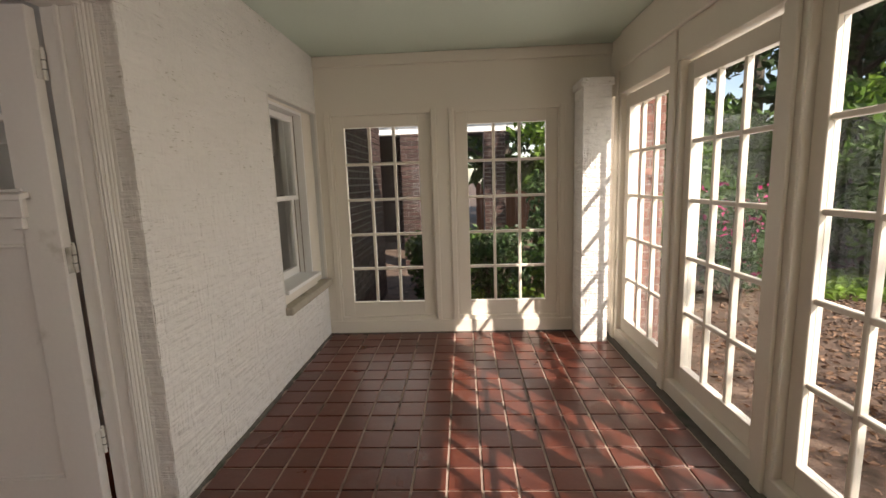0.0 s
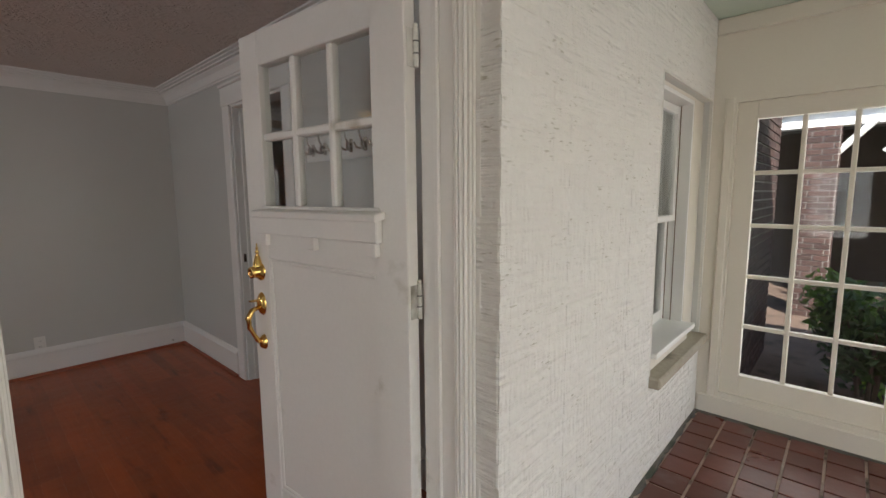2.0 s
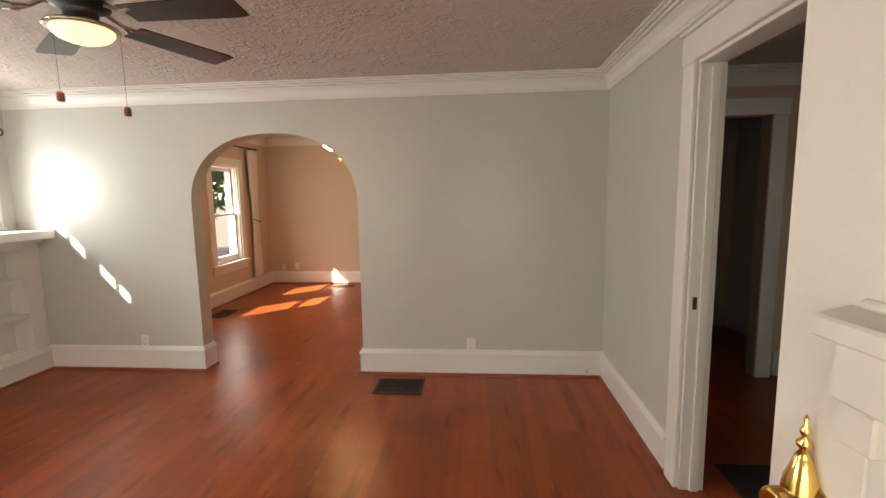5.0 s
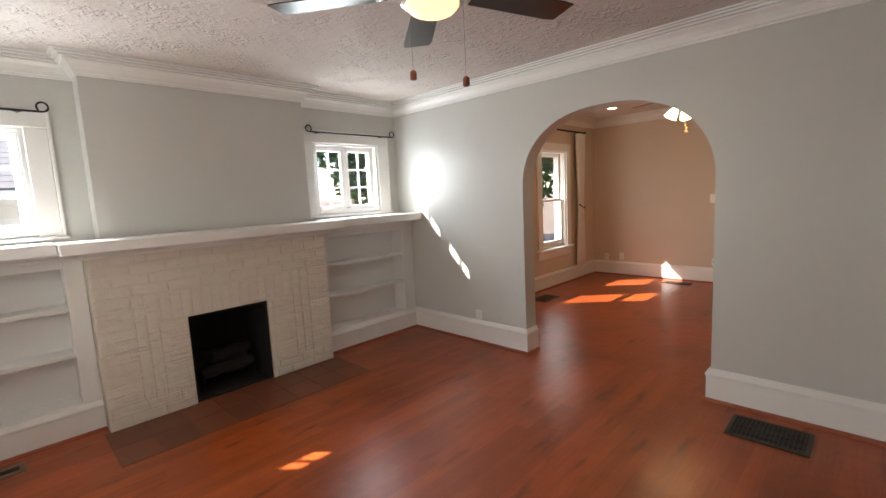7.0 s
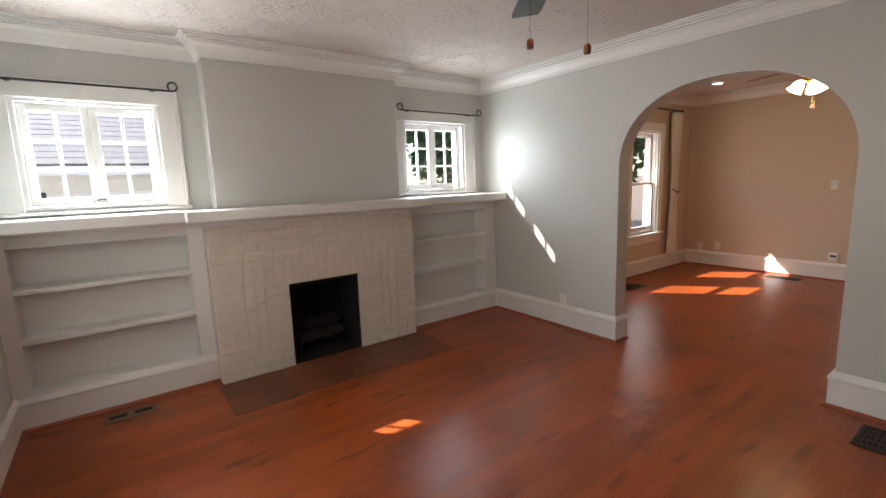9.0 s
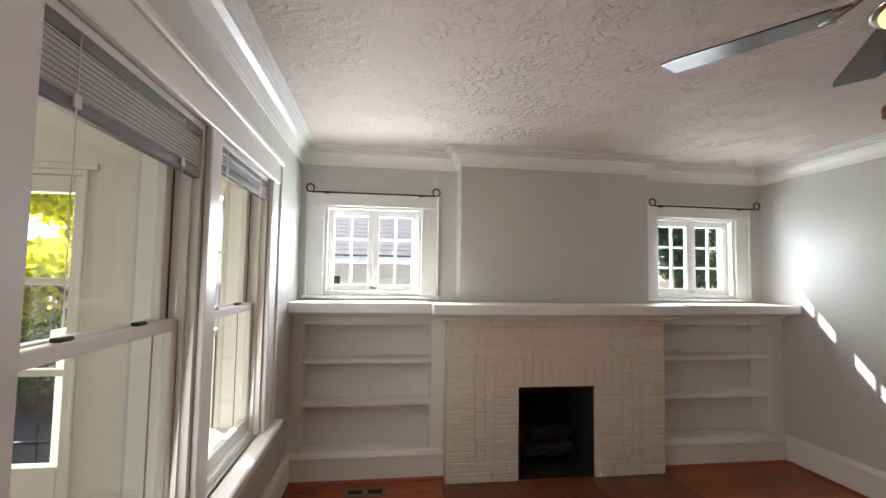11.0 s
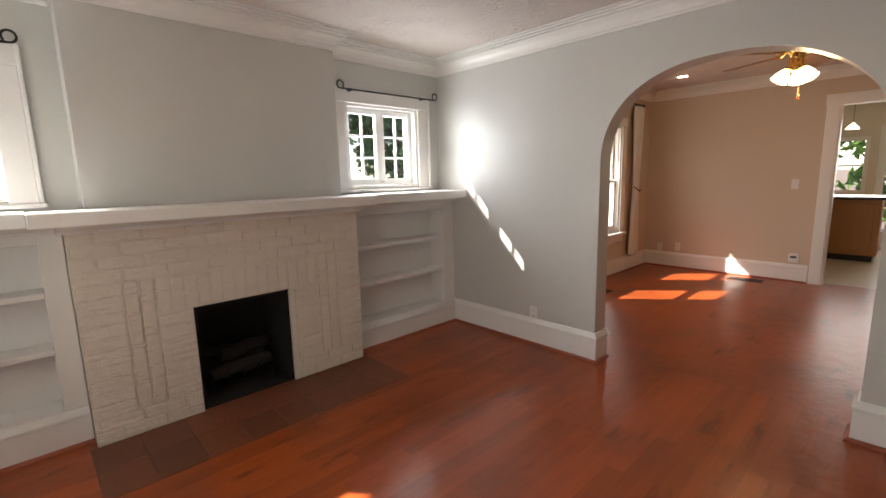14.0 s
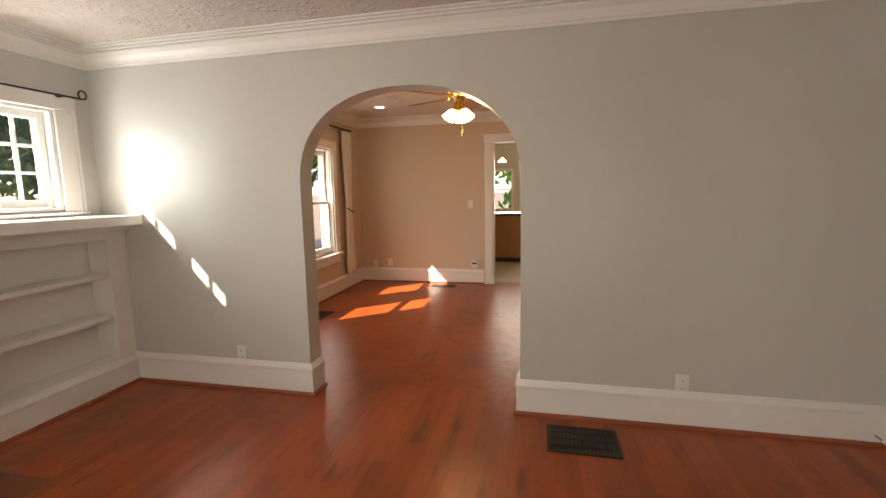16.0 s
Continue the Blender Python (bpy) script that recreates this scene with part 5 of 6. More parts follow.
register(-5.01, -4.735, 0.46, 0.84, 16, "dark bronze floor register beside the archway")
vent = thing("floor_register", pose(-1.96, -2.43, 0.001), "tan metal floor register with two dark openings below the bookcase", "floor register", "floor registers")
part("backing", cuboid(0.01, 0.27, 0.01, 0.11, 0, 0.001), SLOT, vent)
for a in ((0, 0.28, 0, 0.028), (0, 0.28, 0.092, 0.12), (0, 0.026, 0.028, 0.092), (0.254, 0.28, 0.028, 0.092), (0.122, 0.158, 0.028, 0.092)):
    part("frame_side", cuboid(*a, 0, 0.008, 0.002), VENT_TAN, vent)
for x in (0.029, 0.161):
    for k in range(4):
        part("louvre", cuboid(x, x + 0.09, 0.036 + k * 0.015, 0.039 + k * 0.015, 0.001, 0.004), VENT, vent)
register(-7.12, -6.76, -2.14, -1.92, 9, "dark bronze floor register under the dining window")
register(-8.78, -8.62, -1.15, -0.78, 14, "dark bronze floor register by the dining wall")

# coat hooks on the north wall behind the door
rack = thing("coat_rack", pose(-2.36, YN, 1.66), "white coat rack board with six nickel hooks", "coat rack")
part("board", cuboid(-0.36, 0.40, -0.020, -0.001, -0.05, 0.085, 0.006), TRIM, rack)
for i in range(6):
    x = -0.28 + 0.118 * i
    hk = part("hook", tube([(x, -0.022, 0.02), (x, -0.04, 0.022), (x, -0.058, 0.05), (x, -0.066, 0.098)], [0.006, 0.005, 0.0045, 0.006], 8), NICKEL, rack, "brushed nickel double hook", True)
    part("lower_hook", tube([(x, -0.022, 0.01), (x - 0.01, -0.05, -0.01), (x - 0.025, -0.065, 0.0), (x - 0.03, -0.07, 0.02)], 0.006, 8), NICKEL, hk)
    part("lower_hook", tube([(x, -0.022, 0.01), (x + 0.01, -0.05, -0.01), (x + 0.025, -0.065, 0.0), (x + 0.03, -0.07, 0.02)], 0.006, 8), NICKEL, hk)
    part("hook_plate", cuboid(x - 0.014, x + 0.014, -0.026, -0.022, -0.02, 0.045, 0.003), NICKEL, hk)

mat_ = thing("floor_mat", pose(-3.72, 2.75, 0.001), "dark rectangular floor mat in the hall", "mat")
part("mat_pad", cuboid(-0.24, 0.24, -0.20, 0.20, 0, 0.010, 0.003), MAT_DARK, mat_)

# dining room window, curtain and downlight
for k, x1 in ((16, -7.36), (17, -6.17)):
    sash_window("window_%d" % k, Matrix(((-1, 0, 0, x1), (0, -1, 0, YD + 0.002), (0, 0, 1, 0.57), (0, 0, 0, 1))), 0.68, 1.38, "white double-hung dining room window in sun")
    t = thing("window_%d_trim" % k, pose(x1 + 6.78, YD, 0.57), "white casing of the dining room window", "window trim", kind="structure")
    frame_around(t, -7.46, -6.78, 0.0, 1.38, 0.11, 0.001, 0.022, TRIM, sill=False)
    part("stool", cuboid(-7.60, -6.64, -0.02, 0.06, -0.035, 0.0, 0.006), TRIM, t)
    part("apron", cuboid(-7.57, -6.67, 0.001, 0.02, -0.14, -0.035, 0.004), TRIM, t)


def curtain(x, y, z0, z1, w):
    t = thing("curtain", pose(x, y, 0), "sheer white curtain panel tied back beside the window", "curtain")
    bm = bmesh.new()
    rows = []
    for k in range(25):
        s = k / 24
        z = z0 + (z1 - z0) * s
        pinch = 0.55 + 0.45 * min(1, abs(s - 0.45) / 0.45)
        rows.append([bm.verts.new((w * (i / 40 - 0.5) * pinch, 0.028 * math.sin(i * 1.25) * (0.5 + 0.5 * pinch), z)) for i in range(41)])
    for a, b in zip(rows, rows[1:]):
        for i in range(40):
            bm.faces.new((a[i], a[i + 1], b[i + 1], b[i]))
    cl = part("cloth", bm, CLOTH, t, smooth=True)
    cl.modifiers.new("thickness", "SOLIDIFY").thickness = 0.002
    part("tie_back", tube([(-0.07, 0.04, z0 + 0.45 * (z1 - z0)), (0, 0.055, z0 + 0.44 * (z1 - z0)), (0.09, 0.02, z0 + 0.47 * (z1 - z0))], 0.008, 7), BLACK, t, "dark tie-back")


curtain(-8.36, YD + 0.075, 0.23, 2.22, 0.22)
rod = thing("curtain_rod", pose(-0.62, YD, 2.24), "dark curtain rod with knob ends", "curtain rod")
part("rod", tube([(-7.86, 0.075, 0), (-6.40, 0.075, 0)], 0.011, 8), BLACK, rod)
for x in (-7.88, -6.38):
    part("finial", lathe([(0, 0.022), (0.018, 0.010), (0.018, -0.010), (0, -0.022)], 10, (x, 0.075, 0)), BLACK, rod)
    part("bracket", tube([(x + (0.1 if x < -7 else -0.1), 0.0, 0), (x + (0.1 if x < -7 else -0.1), 0.075, 0)], 0.007, 6), BLACK, rod)
spot = thing("downlight", pose(-8.1, -1.64, HD), "lit round recessed downlight in the ceiling", "downlight")
part("ring", lathe([(0.055, -0.001), (0.080, -0.001), (0.078, -0.008), (0.056, -0.006)], 24), PLASTIC, spot)
part("lens", lathe([(0, -0.003), (0.055, -0.003), (0.055, -0.001)], 24), SPOT, spot)

# kitchen
isl = thing("kitchen_island", pose(-11.0, -0.45, 0), "tan wooden kitchen island with a black stone top", "kitchen island")
part("body", cuboid(-0.60, 0, -0.70, 0.55, 0.09, 0.90, 0.004), TAN, isl)
part("plinth", cuboid(-0.56, -0.04, -0.66, 0.51, 0, 0.09), SLOT, isl)
part("worktop", cuboid(-0.66, 0.05, -0.75, 0.60, 0.90, 0.94, 0.006), GRANITE, isl, "black polished stone worktop")
part("end_panel", cuboid(0.0005, 0.012, -0.62, -0.12, 0.16, 0.84, 0.004), TAN, isl)
part("end_panel", cuboid(0.0005, 0.012, -0.04, 0.48, 0.16, 0.84, 0.004), TAN, isl)
porch_like = thing("window_18", pose(-12.56, -0.80, 0.92, 0, 0, 90), "white kitchen window with garden outside", "window", kind="structure")
glazed(porch_like, 0.62, 0.94, 1, 2, 0.06, 0.06, 0.06, 0.04, mat=TRIM, y0=-0.08)
kd = thing("door_2", pose(-12.56, -0.08, 0.05, 0, 0, 90), "white glazed back door of the kitchen", "door", kind="structure")
glazed(kd, 0.83, 1.97, 1, 1, 0.11, 0.12, 0.25, 0.04, mat=TRIM, y0=-0.08)
pend = thing("pendant_lamp", pose(-11.6, -0.36, 2.45), "small lit glass pendant lamp on a thin cord", "pendant lamp")
part("cord", tube([(0, 0, 0), (0, 0, -0.42)], 0.003, 6), SLOT, pend)
part("lamp_shade", lathe([(0.012, -0.42), (0.03, -0.44), (0.075, -0.49), (0.085, -0.51)], 18), SHADE, pend, "lit glass shade", True)
part("ceiling_rose", lathe([(0, -0.0005), (0.05, -0.0005), (0.04, -0.02), (0, -0.02)], 16), NICKEL, pend)

# wire hook on the porch ceiling
hook = thing("ceiling_hook", pose(0.62, 2.55, HP), "small bent wire hook in the porch ceiling", "hook")
part("wire", tube([(0, 0, -0.0005), (0, 0, -0.03), (0.07, 0.02, -0.035)], 0.004, 6), BLACK, hook)


# ---- outside ----
def scatter(name, centres, n, size, mat, parent=None, seed=1, flat=0.0):
    """Many small bent leaves round a set of (x, y, z, radius x, y, z) clumps, in one mesh."""
    rng = np.random.default_rng(seed)
    c = np.array(centres, float)
    w = c[:, 3] * c[:, 4] + 0.01
    pick = rng.choice(len(c), n, p=w / w.sum())
    d = rng.normal(size=(n, 3))
    d /= np.linalg.norm(d, axis=1)[:, None]
    p = c[pick, :3] + d * c[pick, 3:] * (rng.random(n) ** 0.45)[:, None]
    a = rng.normal(size=(n, 3))
    if flat:
        a[:, 2] *= 1 - flat
    a /= np.linalg.norm(a, axis=1)[:, None]
    b = np.cross(a, rng.normal(size=(n, 3)))
    b /= np.linalg.norm(b, axis=1)[:, None]
    s = size * (0.6 + 0.8 * rng.random(n))[:, None]
    nrm = np.cross(a, b)
    v = np.stack([p - a * s, p + b * s * 0.5 + nrm * s * 0.18, p + a * s, p - b * s * 0.5 + nrm * s * 0.18], 1).reshape(-1, 3)
    i = np.arange(n)[:, None] * 4
    faces = np.concatenate([i + np.array([[0, 1, 2]]), i + np.array([[0, 2, 3]])], 0)
    me = bpy.data.meshes.new(name)
    me.from_pydata(v.tolist(), [], faces.tolist())
    me.materials.append(mat)
    ob = new(name, me)
    if parent:
        ob.parent = parent
    return ob


def tree(x, y, h, trunk_r, spread, leaves, mat, label, seed, low=0.35, size=0.09, name="tree"):
    rnd = random.Random(seed)
    t = thing(name, pose(x, y, ground_height(x, y)), label, "tree", "garden trees")
    lean = (rnd.uniform(-0.4, 0.4), rnd.uniform(-0.4, 0.4))
    bm = tube([(lean[0] * s * s, lean[1] * s * s, h * s) for s in (0, 0.15, 0.35, 0.6, 0.85)], [trunk_r * k for k in (1.25, 1.0, 0.85, 0.6, 0.25)], 9)
    clumps = []
    for i in range(11):
        s = low + (1 - low) * rnd.random()
        a = rnd.uniform(0, 6.28)
        r = spread * (0.45 + 0.6 * rnd.random()) * (1.15 - 0.6 * s)
        base = Vector((lean[0] * s * s, lean[1] * s * s, h * s * 0.82))
        tip = base + Vector((r * math.cos(a), r * math.sin(a), h * 0.12))
        tube([base, (base + tip) / 2 + Vector((0, 0, 0.15)), tip], [trunk_r * 0.34, trunk_r * 0.22, trunk_r * 0.08], 6, bm)
        for q in (0.55, 0.85, 1.0):
            c = base.lerp(tip, q)
            k = spread * rnd.uniform(0.22, 0.4)
            clumps.append((c.x, c.y, c.z + rnd.uniform(-0.1, 0.3), k, k, k * 0.6))
    part("trunk", bm, BARK, t)
    scatter("crown", clumps, leaves, size, mat, t, seed)
    return t


def shrub(x, y, h, r, leaves, mat, label, seed, size=0.05, flowers=0, name="shrub"):
    rnd = random.Random(seed)
    t = thing(name, pose(x, y, ground_height(x, y)), label, "shrub", "garden shrubs")
    bm = bmesh.new()
    clumps = []
    for i in range(7):
        a, d = rnd.uniform(0, 6.28), r * rnd.uniform(0.2, 0.8)
        tip = Vector((d * math.cos(a), d * math.sin(a), h * rnd.uniform(0.45, 0.95)))
        tube([(0.05 * math.cos(a), 0.05 * math.sin(a), 0), tip * 0.5 + Vector((0, 0, 0.05)), tip], [0.018, 0.012, 0.004], 5, bm)
        k = r * rnd.uniform(0.3, 0.5)
        clumps.append((tip.x, tip.y, tip.z * 0.9, k, k, h * 0.22))
        clumps.append((tip.x * 0.6, tip.y * 0.6, tip.z * 0.5, k, k, h * 0.22))
    part("stem", bm, BARK, t)
    scatter("foliage", clumps, leaves, size, mat, t, seed)
    if flowers:
        scatter("blossom", [(c[0], c[1], c[2] + 0.03, c[3] * 1.08, c[4] * 1.08, c[5] * 1.1) for c in clumps[::2]], flowers, 0.045, PETAL, t, seed + 1)
    return t


GZ = -0.22
bm = bmesh.new()
GX = [-400, -80, -30, -14, -6, -2] + [-1 + 0.5 * i for i in range(23)] + [14, 20, 40, 100, 400]
GY = [-400, -80, -30, -20, -14] + [-10 + 0.5 * i for i in range(17)] + [0, 2, 4, 6, 10, 16, 30, 80, 400]


def ground_height(x, y):
    """The garden falls away to the driveway in the south-east."""
    s, t = min(1, max(0, (-3.0 - y) / 2.6)), min(1, max(0, (x + 0.2) / 1.6))
    return GZ - 1.35 * s * s * (3 - 2 * s) * t * t * (3 - 2 * t)


net = [[bm.verts.new((x, y, ground_height(x, y))) for x in GX] for y in GY]
for a, b in zip(net, net[1:]):
    for i in range(len(GX) - 1):
        bm.faces.new((a[i], a[i + 1], b[i + 1], b[i]))
tagged(part("ground", bm, MULCH), "brown mulch and leaf litter on bare ground", "ground", kind="structure")
tagged(scatter("leaf_litter", [(5.0, 3.0, GZ + 0.012, 3.4, 7.0, 0.012)], 22000, 0.026, LITTER, seed=5, flat=0.85), "dry fallen leaves on the mulch", "leaf litter", kind="stuff")
tagged(scatter("ground_cover", [(5.6, 6.2, GZ + 0.05, 1.4, 1.0, 0.07), (7.2, 5.6, GZ + 0.05, 1.8, 1.2, 0.08), (7.5, 3.4, GZ + 0.05, 1.5, 1.4, 0.07), (6.2, 4.4, GZ + 0.04, 0.8, 0.6, 0.05), (0.5, 6.0, GZ + 0.04, 0.8, 0.6, 0.06), (5.2, 2.6, GZ + 0.06, 1.3, 1.2, 0.10), (6.0, 0.6, GZ + 0.06, 1.3, 1.2, 0.10)], 13000, 0.06, LEAF_LIME, seed=6, flat=0.5), "bright green low ground cover", "ground cover", kind="stuff")
GL = ground_height(6, -8)
structure("driveway", cuboid(1.9, 9.5, -9.6, -5.75, GL + 0.001, GL + 0.012), ASPHALT, "dark asphalt driveway", "driveway")

DARK_TREE = "tall dark green broadleaf tree in the garden"
for i, (x, y, h, r, s, n) in enumerate(((7.5, 7.5, 9, 0.20, 2.6, 3800), (9.0, 11.0, 10, 0.22, 3.0, 3600),
                                        (5.5, 13.0, 9, 0.2, 3.0, 3600), (13.5, 8.0, 11, 0.25, 3.4, 4600), (1.5, 15.0, 10, 0.22, 3.2, 4600), (16.0, 3.5, 12, 0.25, 4.2, 6000), (15.0, 13.0, 12, 0.25, 4.4, 6000), (10.0, 16.0, 12, 0.25, 4.4, 6000), (5.0, 18.0, 12, 0.25, 4.4, 6000), (-1.0, 19.0, 12, 0.25, 4.4, 6000), (13.0, 6.0, 8, 0.2, 3.0, 6000), (11.0, 8.5, 8, 0.2, 3.0, 6000), (3.5, 11.5, 7, 0.18, 2.4, 5000))):
    tree(x, y, h, r, s, n, LEAF if i % 3 == 0 else LEAF_DARK, DARK_TREE, 20 + i, 0.12, 0.15 if i < 7 else 0.22)
# unseen trees with thin crowns, added towards the sun to break up the light on the porch
tree(6.4, -3.4, 7.2, 0.13, 1.9, 650, LEAF, "unseen slender tree with an open crown, added to dapple the porch sun", 41, 0.45, 0.10)
tree(8.2, -5.2, 9.0, 0.15, 2.3, 520, LEAF, "unseen slender tree with an open crown, added to dapple the porch sun", 42, 0.5, 0.10)
tree(5.4, -3.2, 7.6, 0.12, 1.9, 260, LEAF, "unseen slender tree with an open crown, added to dapple the porch sun", 45, 0.45, 0.09)
tree(5.6, -1.0, 5.4, 0.10, 1.5, 500, LEAF, "unseen slender tree with an open crown, added to dapple the porch sun", 43, 0.5, 0.09)
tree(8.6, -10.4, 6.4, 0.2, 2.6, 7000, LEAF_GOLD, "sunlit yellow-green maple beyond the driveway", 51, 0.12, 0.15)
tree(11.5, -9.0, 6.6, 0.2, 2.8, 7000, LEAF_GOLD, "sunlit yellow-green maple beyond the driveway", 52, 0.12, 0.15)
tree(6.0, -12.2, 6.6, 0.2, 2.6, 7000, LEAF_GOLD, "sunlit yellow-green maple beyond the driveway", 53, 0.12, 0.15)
for i, (x, y) in enumerate(((-9.5, -8.0), (-7.2, -10.5), (-12.0, -7.0), (-11.0, -12.0))):
    tree(x, y, 7.5, 0.18, 2.4, 3600, LEAF_DARK, DARK_TREE, 60 + i, 0.08, 0.13)
tree(-16.0, 0.5, 7.0, 0.18, 2.8, 3600, LEAF, "green tree outside the kitchen window", 71, 0.1, 0.13)
SH = "dense dark green garden shrub"
for i, (x, y, h, r) in enumerate(((6.0, 8.2, 1.9, 1.1), (8.0, 6.8, 2.4, 1.3), (9.2, 4.6, 2.2, 1.3), (9.6, 2.4, 2.4, 1.3), (9.4, 0.2, 2.2, 1.3), (4.4, 9.6, 2.2, 1.2), (2.4, 8.8, 1.5, 0.8), (10.8, 9.0, 3.0, 1.6), (7.0, 10.5, 3.0, 1.6))):
    shrub(x, y, h, r, 2600, LEAF_DARK if i % 2 else LEAF, SH, 80 + i, 0.075)
tree(2.3, 7.9, 4.2, 0.08, 1.3, 3000, LEAF_LIME, "small sunlit green tree near the carport", 140, 0.2, 0.07)
for i, (x, y, h, r) in enumerate(((1.7, 7.4, 1.7, 0.7), (2.7, 6.9, 1.6, 0.8), (6.6, 5.0, 1.5, 1.0), (7.0, 3.0, 1.6, 1.1), (7.2, 1.2, 1.6, 1.1), (7.0, -0.8, 1.5, 1.1), (5.6, 7.2, 1.6, 1.0))):
    shrub(x, y, h, r, 2600, LEAF if i % 2 else LEAF_DARK, SH, 150 + i, 0.06)
for i, (x, y, h, r) in enumerate(((6.4, 6.4, 2.6, 1.1), (7.8, 8.2, 3.2, 1.3), (5.4, 8.8, 3.0, 1.2), (8.6, 5.8, 3.0, 1.3), (4.0, 8.0, 2.4, 0.9))):
    shrub(x, y, h, r, 4200, LEAF_LIME if i % 2 else LEAF, "tall leafy garden shrub in dappled sun", 170 + i, 0.075)
shrub(3.5, 5.6, 1.5, 0.75, 1800, LEAF_DARK, "azalea bush with bright pink blossom", 101, 0.045, 150, "azalea")
shrub(4.4, 6.8, 1.5, 0.8, 1800, LEAF_DARK, "azalea bush with bright pink blossom", 102, 0.045, 110, "azalea")
for i, (x, y) in enumerate(((-0.2, 5.6), (0.2, 7.0), (1.1, 6.4), (-0.35, 6.6), (0.5, 5.4), (1.2, 5.5), (0.8, 7.6))):
    shrub(x, y, 0.9, 0.45, 800, LEAF if i % 2 else LEAF_DARK, "low green shrub beside the brick wall", 110 + i, 0.05)
for i, (x, y, h) in enumerate(((10.5, -11.5, 3.6), (8.0, -13.5, 3.6), (13.5, -11.0, 3.6), (5.5, -14.5, 3.6))):
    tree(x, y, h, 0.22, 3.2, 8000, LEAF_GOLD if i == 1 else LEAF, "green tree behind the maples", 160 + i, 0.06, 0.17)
for i, (x, y) in enumerate(((5.4, -10.0), (7.2, -9.7), (8.8, -8.4), (10.2, -6.9))):
    shrub(x, y, 2.1, 1.2, 2000, LEAF_DARK, "clipped dark hedge shrub behind the car", 120 + i, 0.06)


def brick_face(parent, axis, a, u0, u1, z0, z1, depth=0.012, mat=None):
    """Courses of separate bricks on one face of a far wall, joined in one mesh."""
    bm = bmesh.new()
    row, z = 0, z0
    while z < z1 - 0.03:
        u = u0 - (0.11 if row % 2 else 0)
        while u < u1:
            p, q = max(u, u0) + 0.005, min(u + 0.215, u1) - 0.005
            if q - p > 0.02:
                if axis == "x":
                    box(bm, a, a + depth, p, q, z + 0.005, min(z + 0.07, z1) - 0.004)
                else:
                    box(bm, p, q, a, a + depth, z + 0.005, min(z + 0.07, z1) - 0.004)
            u += 0.22
        z += 0.075
        row += 1
    ob = part("brick_courses", bm, mat or RED_BRICK, parent)
    return tagged(ob, kind="stuff")


wing = thing("house_wing", pose(0, 0, 0), "dark red brick wing of the house north of the porch", "house")
part("wall", cuboid(-3.4, -0.97, 4.16, 6.4, GZ, 2.9), DARK_MORTAR, wing)
brick_face(wing, "x", -0.97, 4.16, 6.4, GZ, 2.9, mat=DARK_BRICK)
part("roof", cuboid(-3.6, -0.70, 4.0, 6.7, 2.9, 3.05), ROOF, wing)
pier = thing("brick_pier", pose(0, 0, 0), "red brick pier at the outer porch corner", "pier")
part("core", cuboid(1.60, 1.93, 4.17, 4.50, GZ, 2.65), MORTAR, pier)
brick_face(pier, "y", 4.158, 1.60, 1.93, GZ, 2.65)
brick_face(pier, "x", 1.93, 4.17, 4.50, GZ, 2.65)

brick_face(stoop_pier, "y", -2.50, -1.04, -0.81, -0.2, 1.97)
car_port = thing("carport", pose(0, 9.0, GZ), "carport with white beams on red brick posts", "carport")
part("roof", cuboid(-4.2, 2.6, -0.6, 3.2, 2.75, 2.9), ROOF, car_port)
part("beam", cuboid(-4.2, 2.6, -0.58, -0.42, 2.45, 2.75, 0.01), SIDING, car_port, "white painted beam")
part("gutter", tube([(-4.2, -0.66, 2.72), (2.6, -0.66, 2.72)], 0.06, 8), SIDING, car_port)
for x in (-0.75, 0.75, 2.4):
    po = part("post", cuboid(x - 0.19, x + 0.19, -0.69, -0.31, 0, 2.45), DARK_MORTAR, car_port, "dark red brick post")
    brick_face(po, "y", -0.702, x - 0.19, x + 0.19, 0, 2.45, mat=DARK_BRICK)
    brick_face(po, "x", x + 0.19, -0.69, -0.31, 0, 2.45, mat=DARK_BRICK)
# dark brick colour stands in for the deep shade under the carport
part("shade_dark_back_wall", cuboid(-4.2, 0.2, 3.0, 3.1, 0, 2.75), DARK_BRICK, car_port)
for x in (-0.6, -0.15):
    part("brace", tube([(x, -0.62, 2.1), (x + 0.35, -0.62, 2.5)], 0.04, 6), SIDING, car_port, "white painted diagonal brace")
fence = thing("garden_fence", pose(0.6, 12.8, GZ), "red-brown board fence behind the carport", "fence")
me = link_mesh("board", cuboid(-0.065, 0.065, -0.012, 0.012, 0, 1.5, 0.004), FENCE)
for i in range(36):
    ob = new("board", me)
    ob.parent = fence
    ob.location = (i * 0.14, 0, 0.02)
for z in (0.4, 1.2):
    part("fence_rail", cuboid(-0.07, 5.0, 0.013, 0.05, z, z + 0.08), FENCE, fence)

# neighbour's house to the south
nb = thing("neighbour_house", pose(0, -7.6, GZ), "low white clapboard house with a pale sunlit shingle roof", "house")
part("wall", cuboid(-5.2, 1.2, -4.0, 0, 0, 1.98), SIDING, nb)
for i in range(11):
    part("clapboard", cuboid(-5.25, 1.25, 0.0005, 0.022, 0.12 + i * 0.165, 0.272 + i * 0.165, 0.003), SIDING, nb)
roof = part("roof", cuboid(-5.6, 1.6, -3.3, 0.5, -0.10, 0.0), PALE_ROOF, nb)
roof.matrix_local = Matrix.Translation((0, 0, 2.22)) @ Matrix.Rotation(radians(-27), 4, "X")
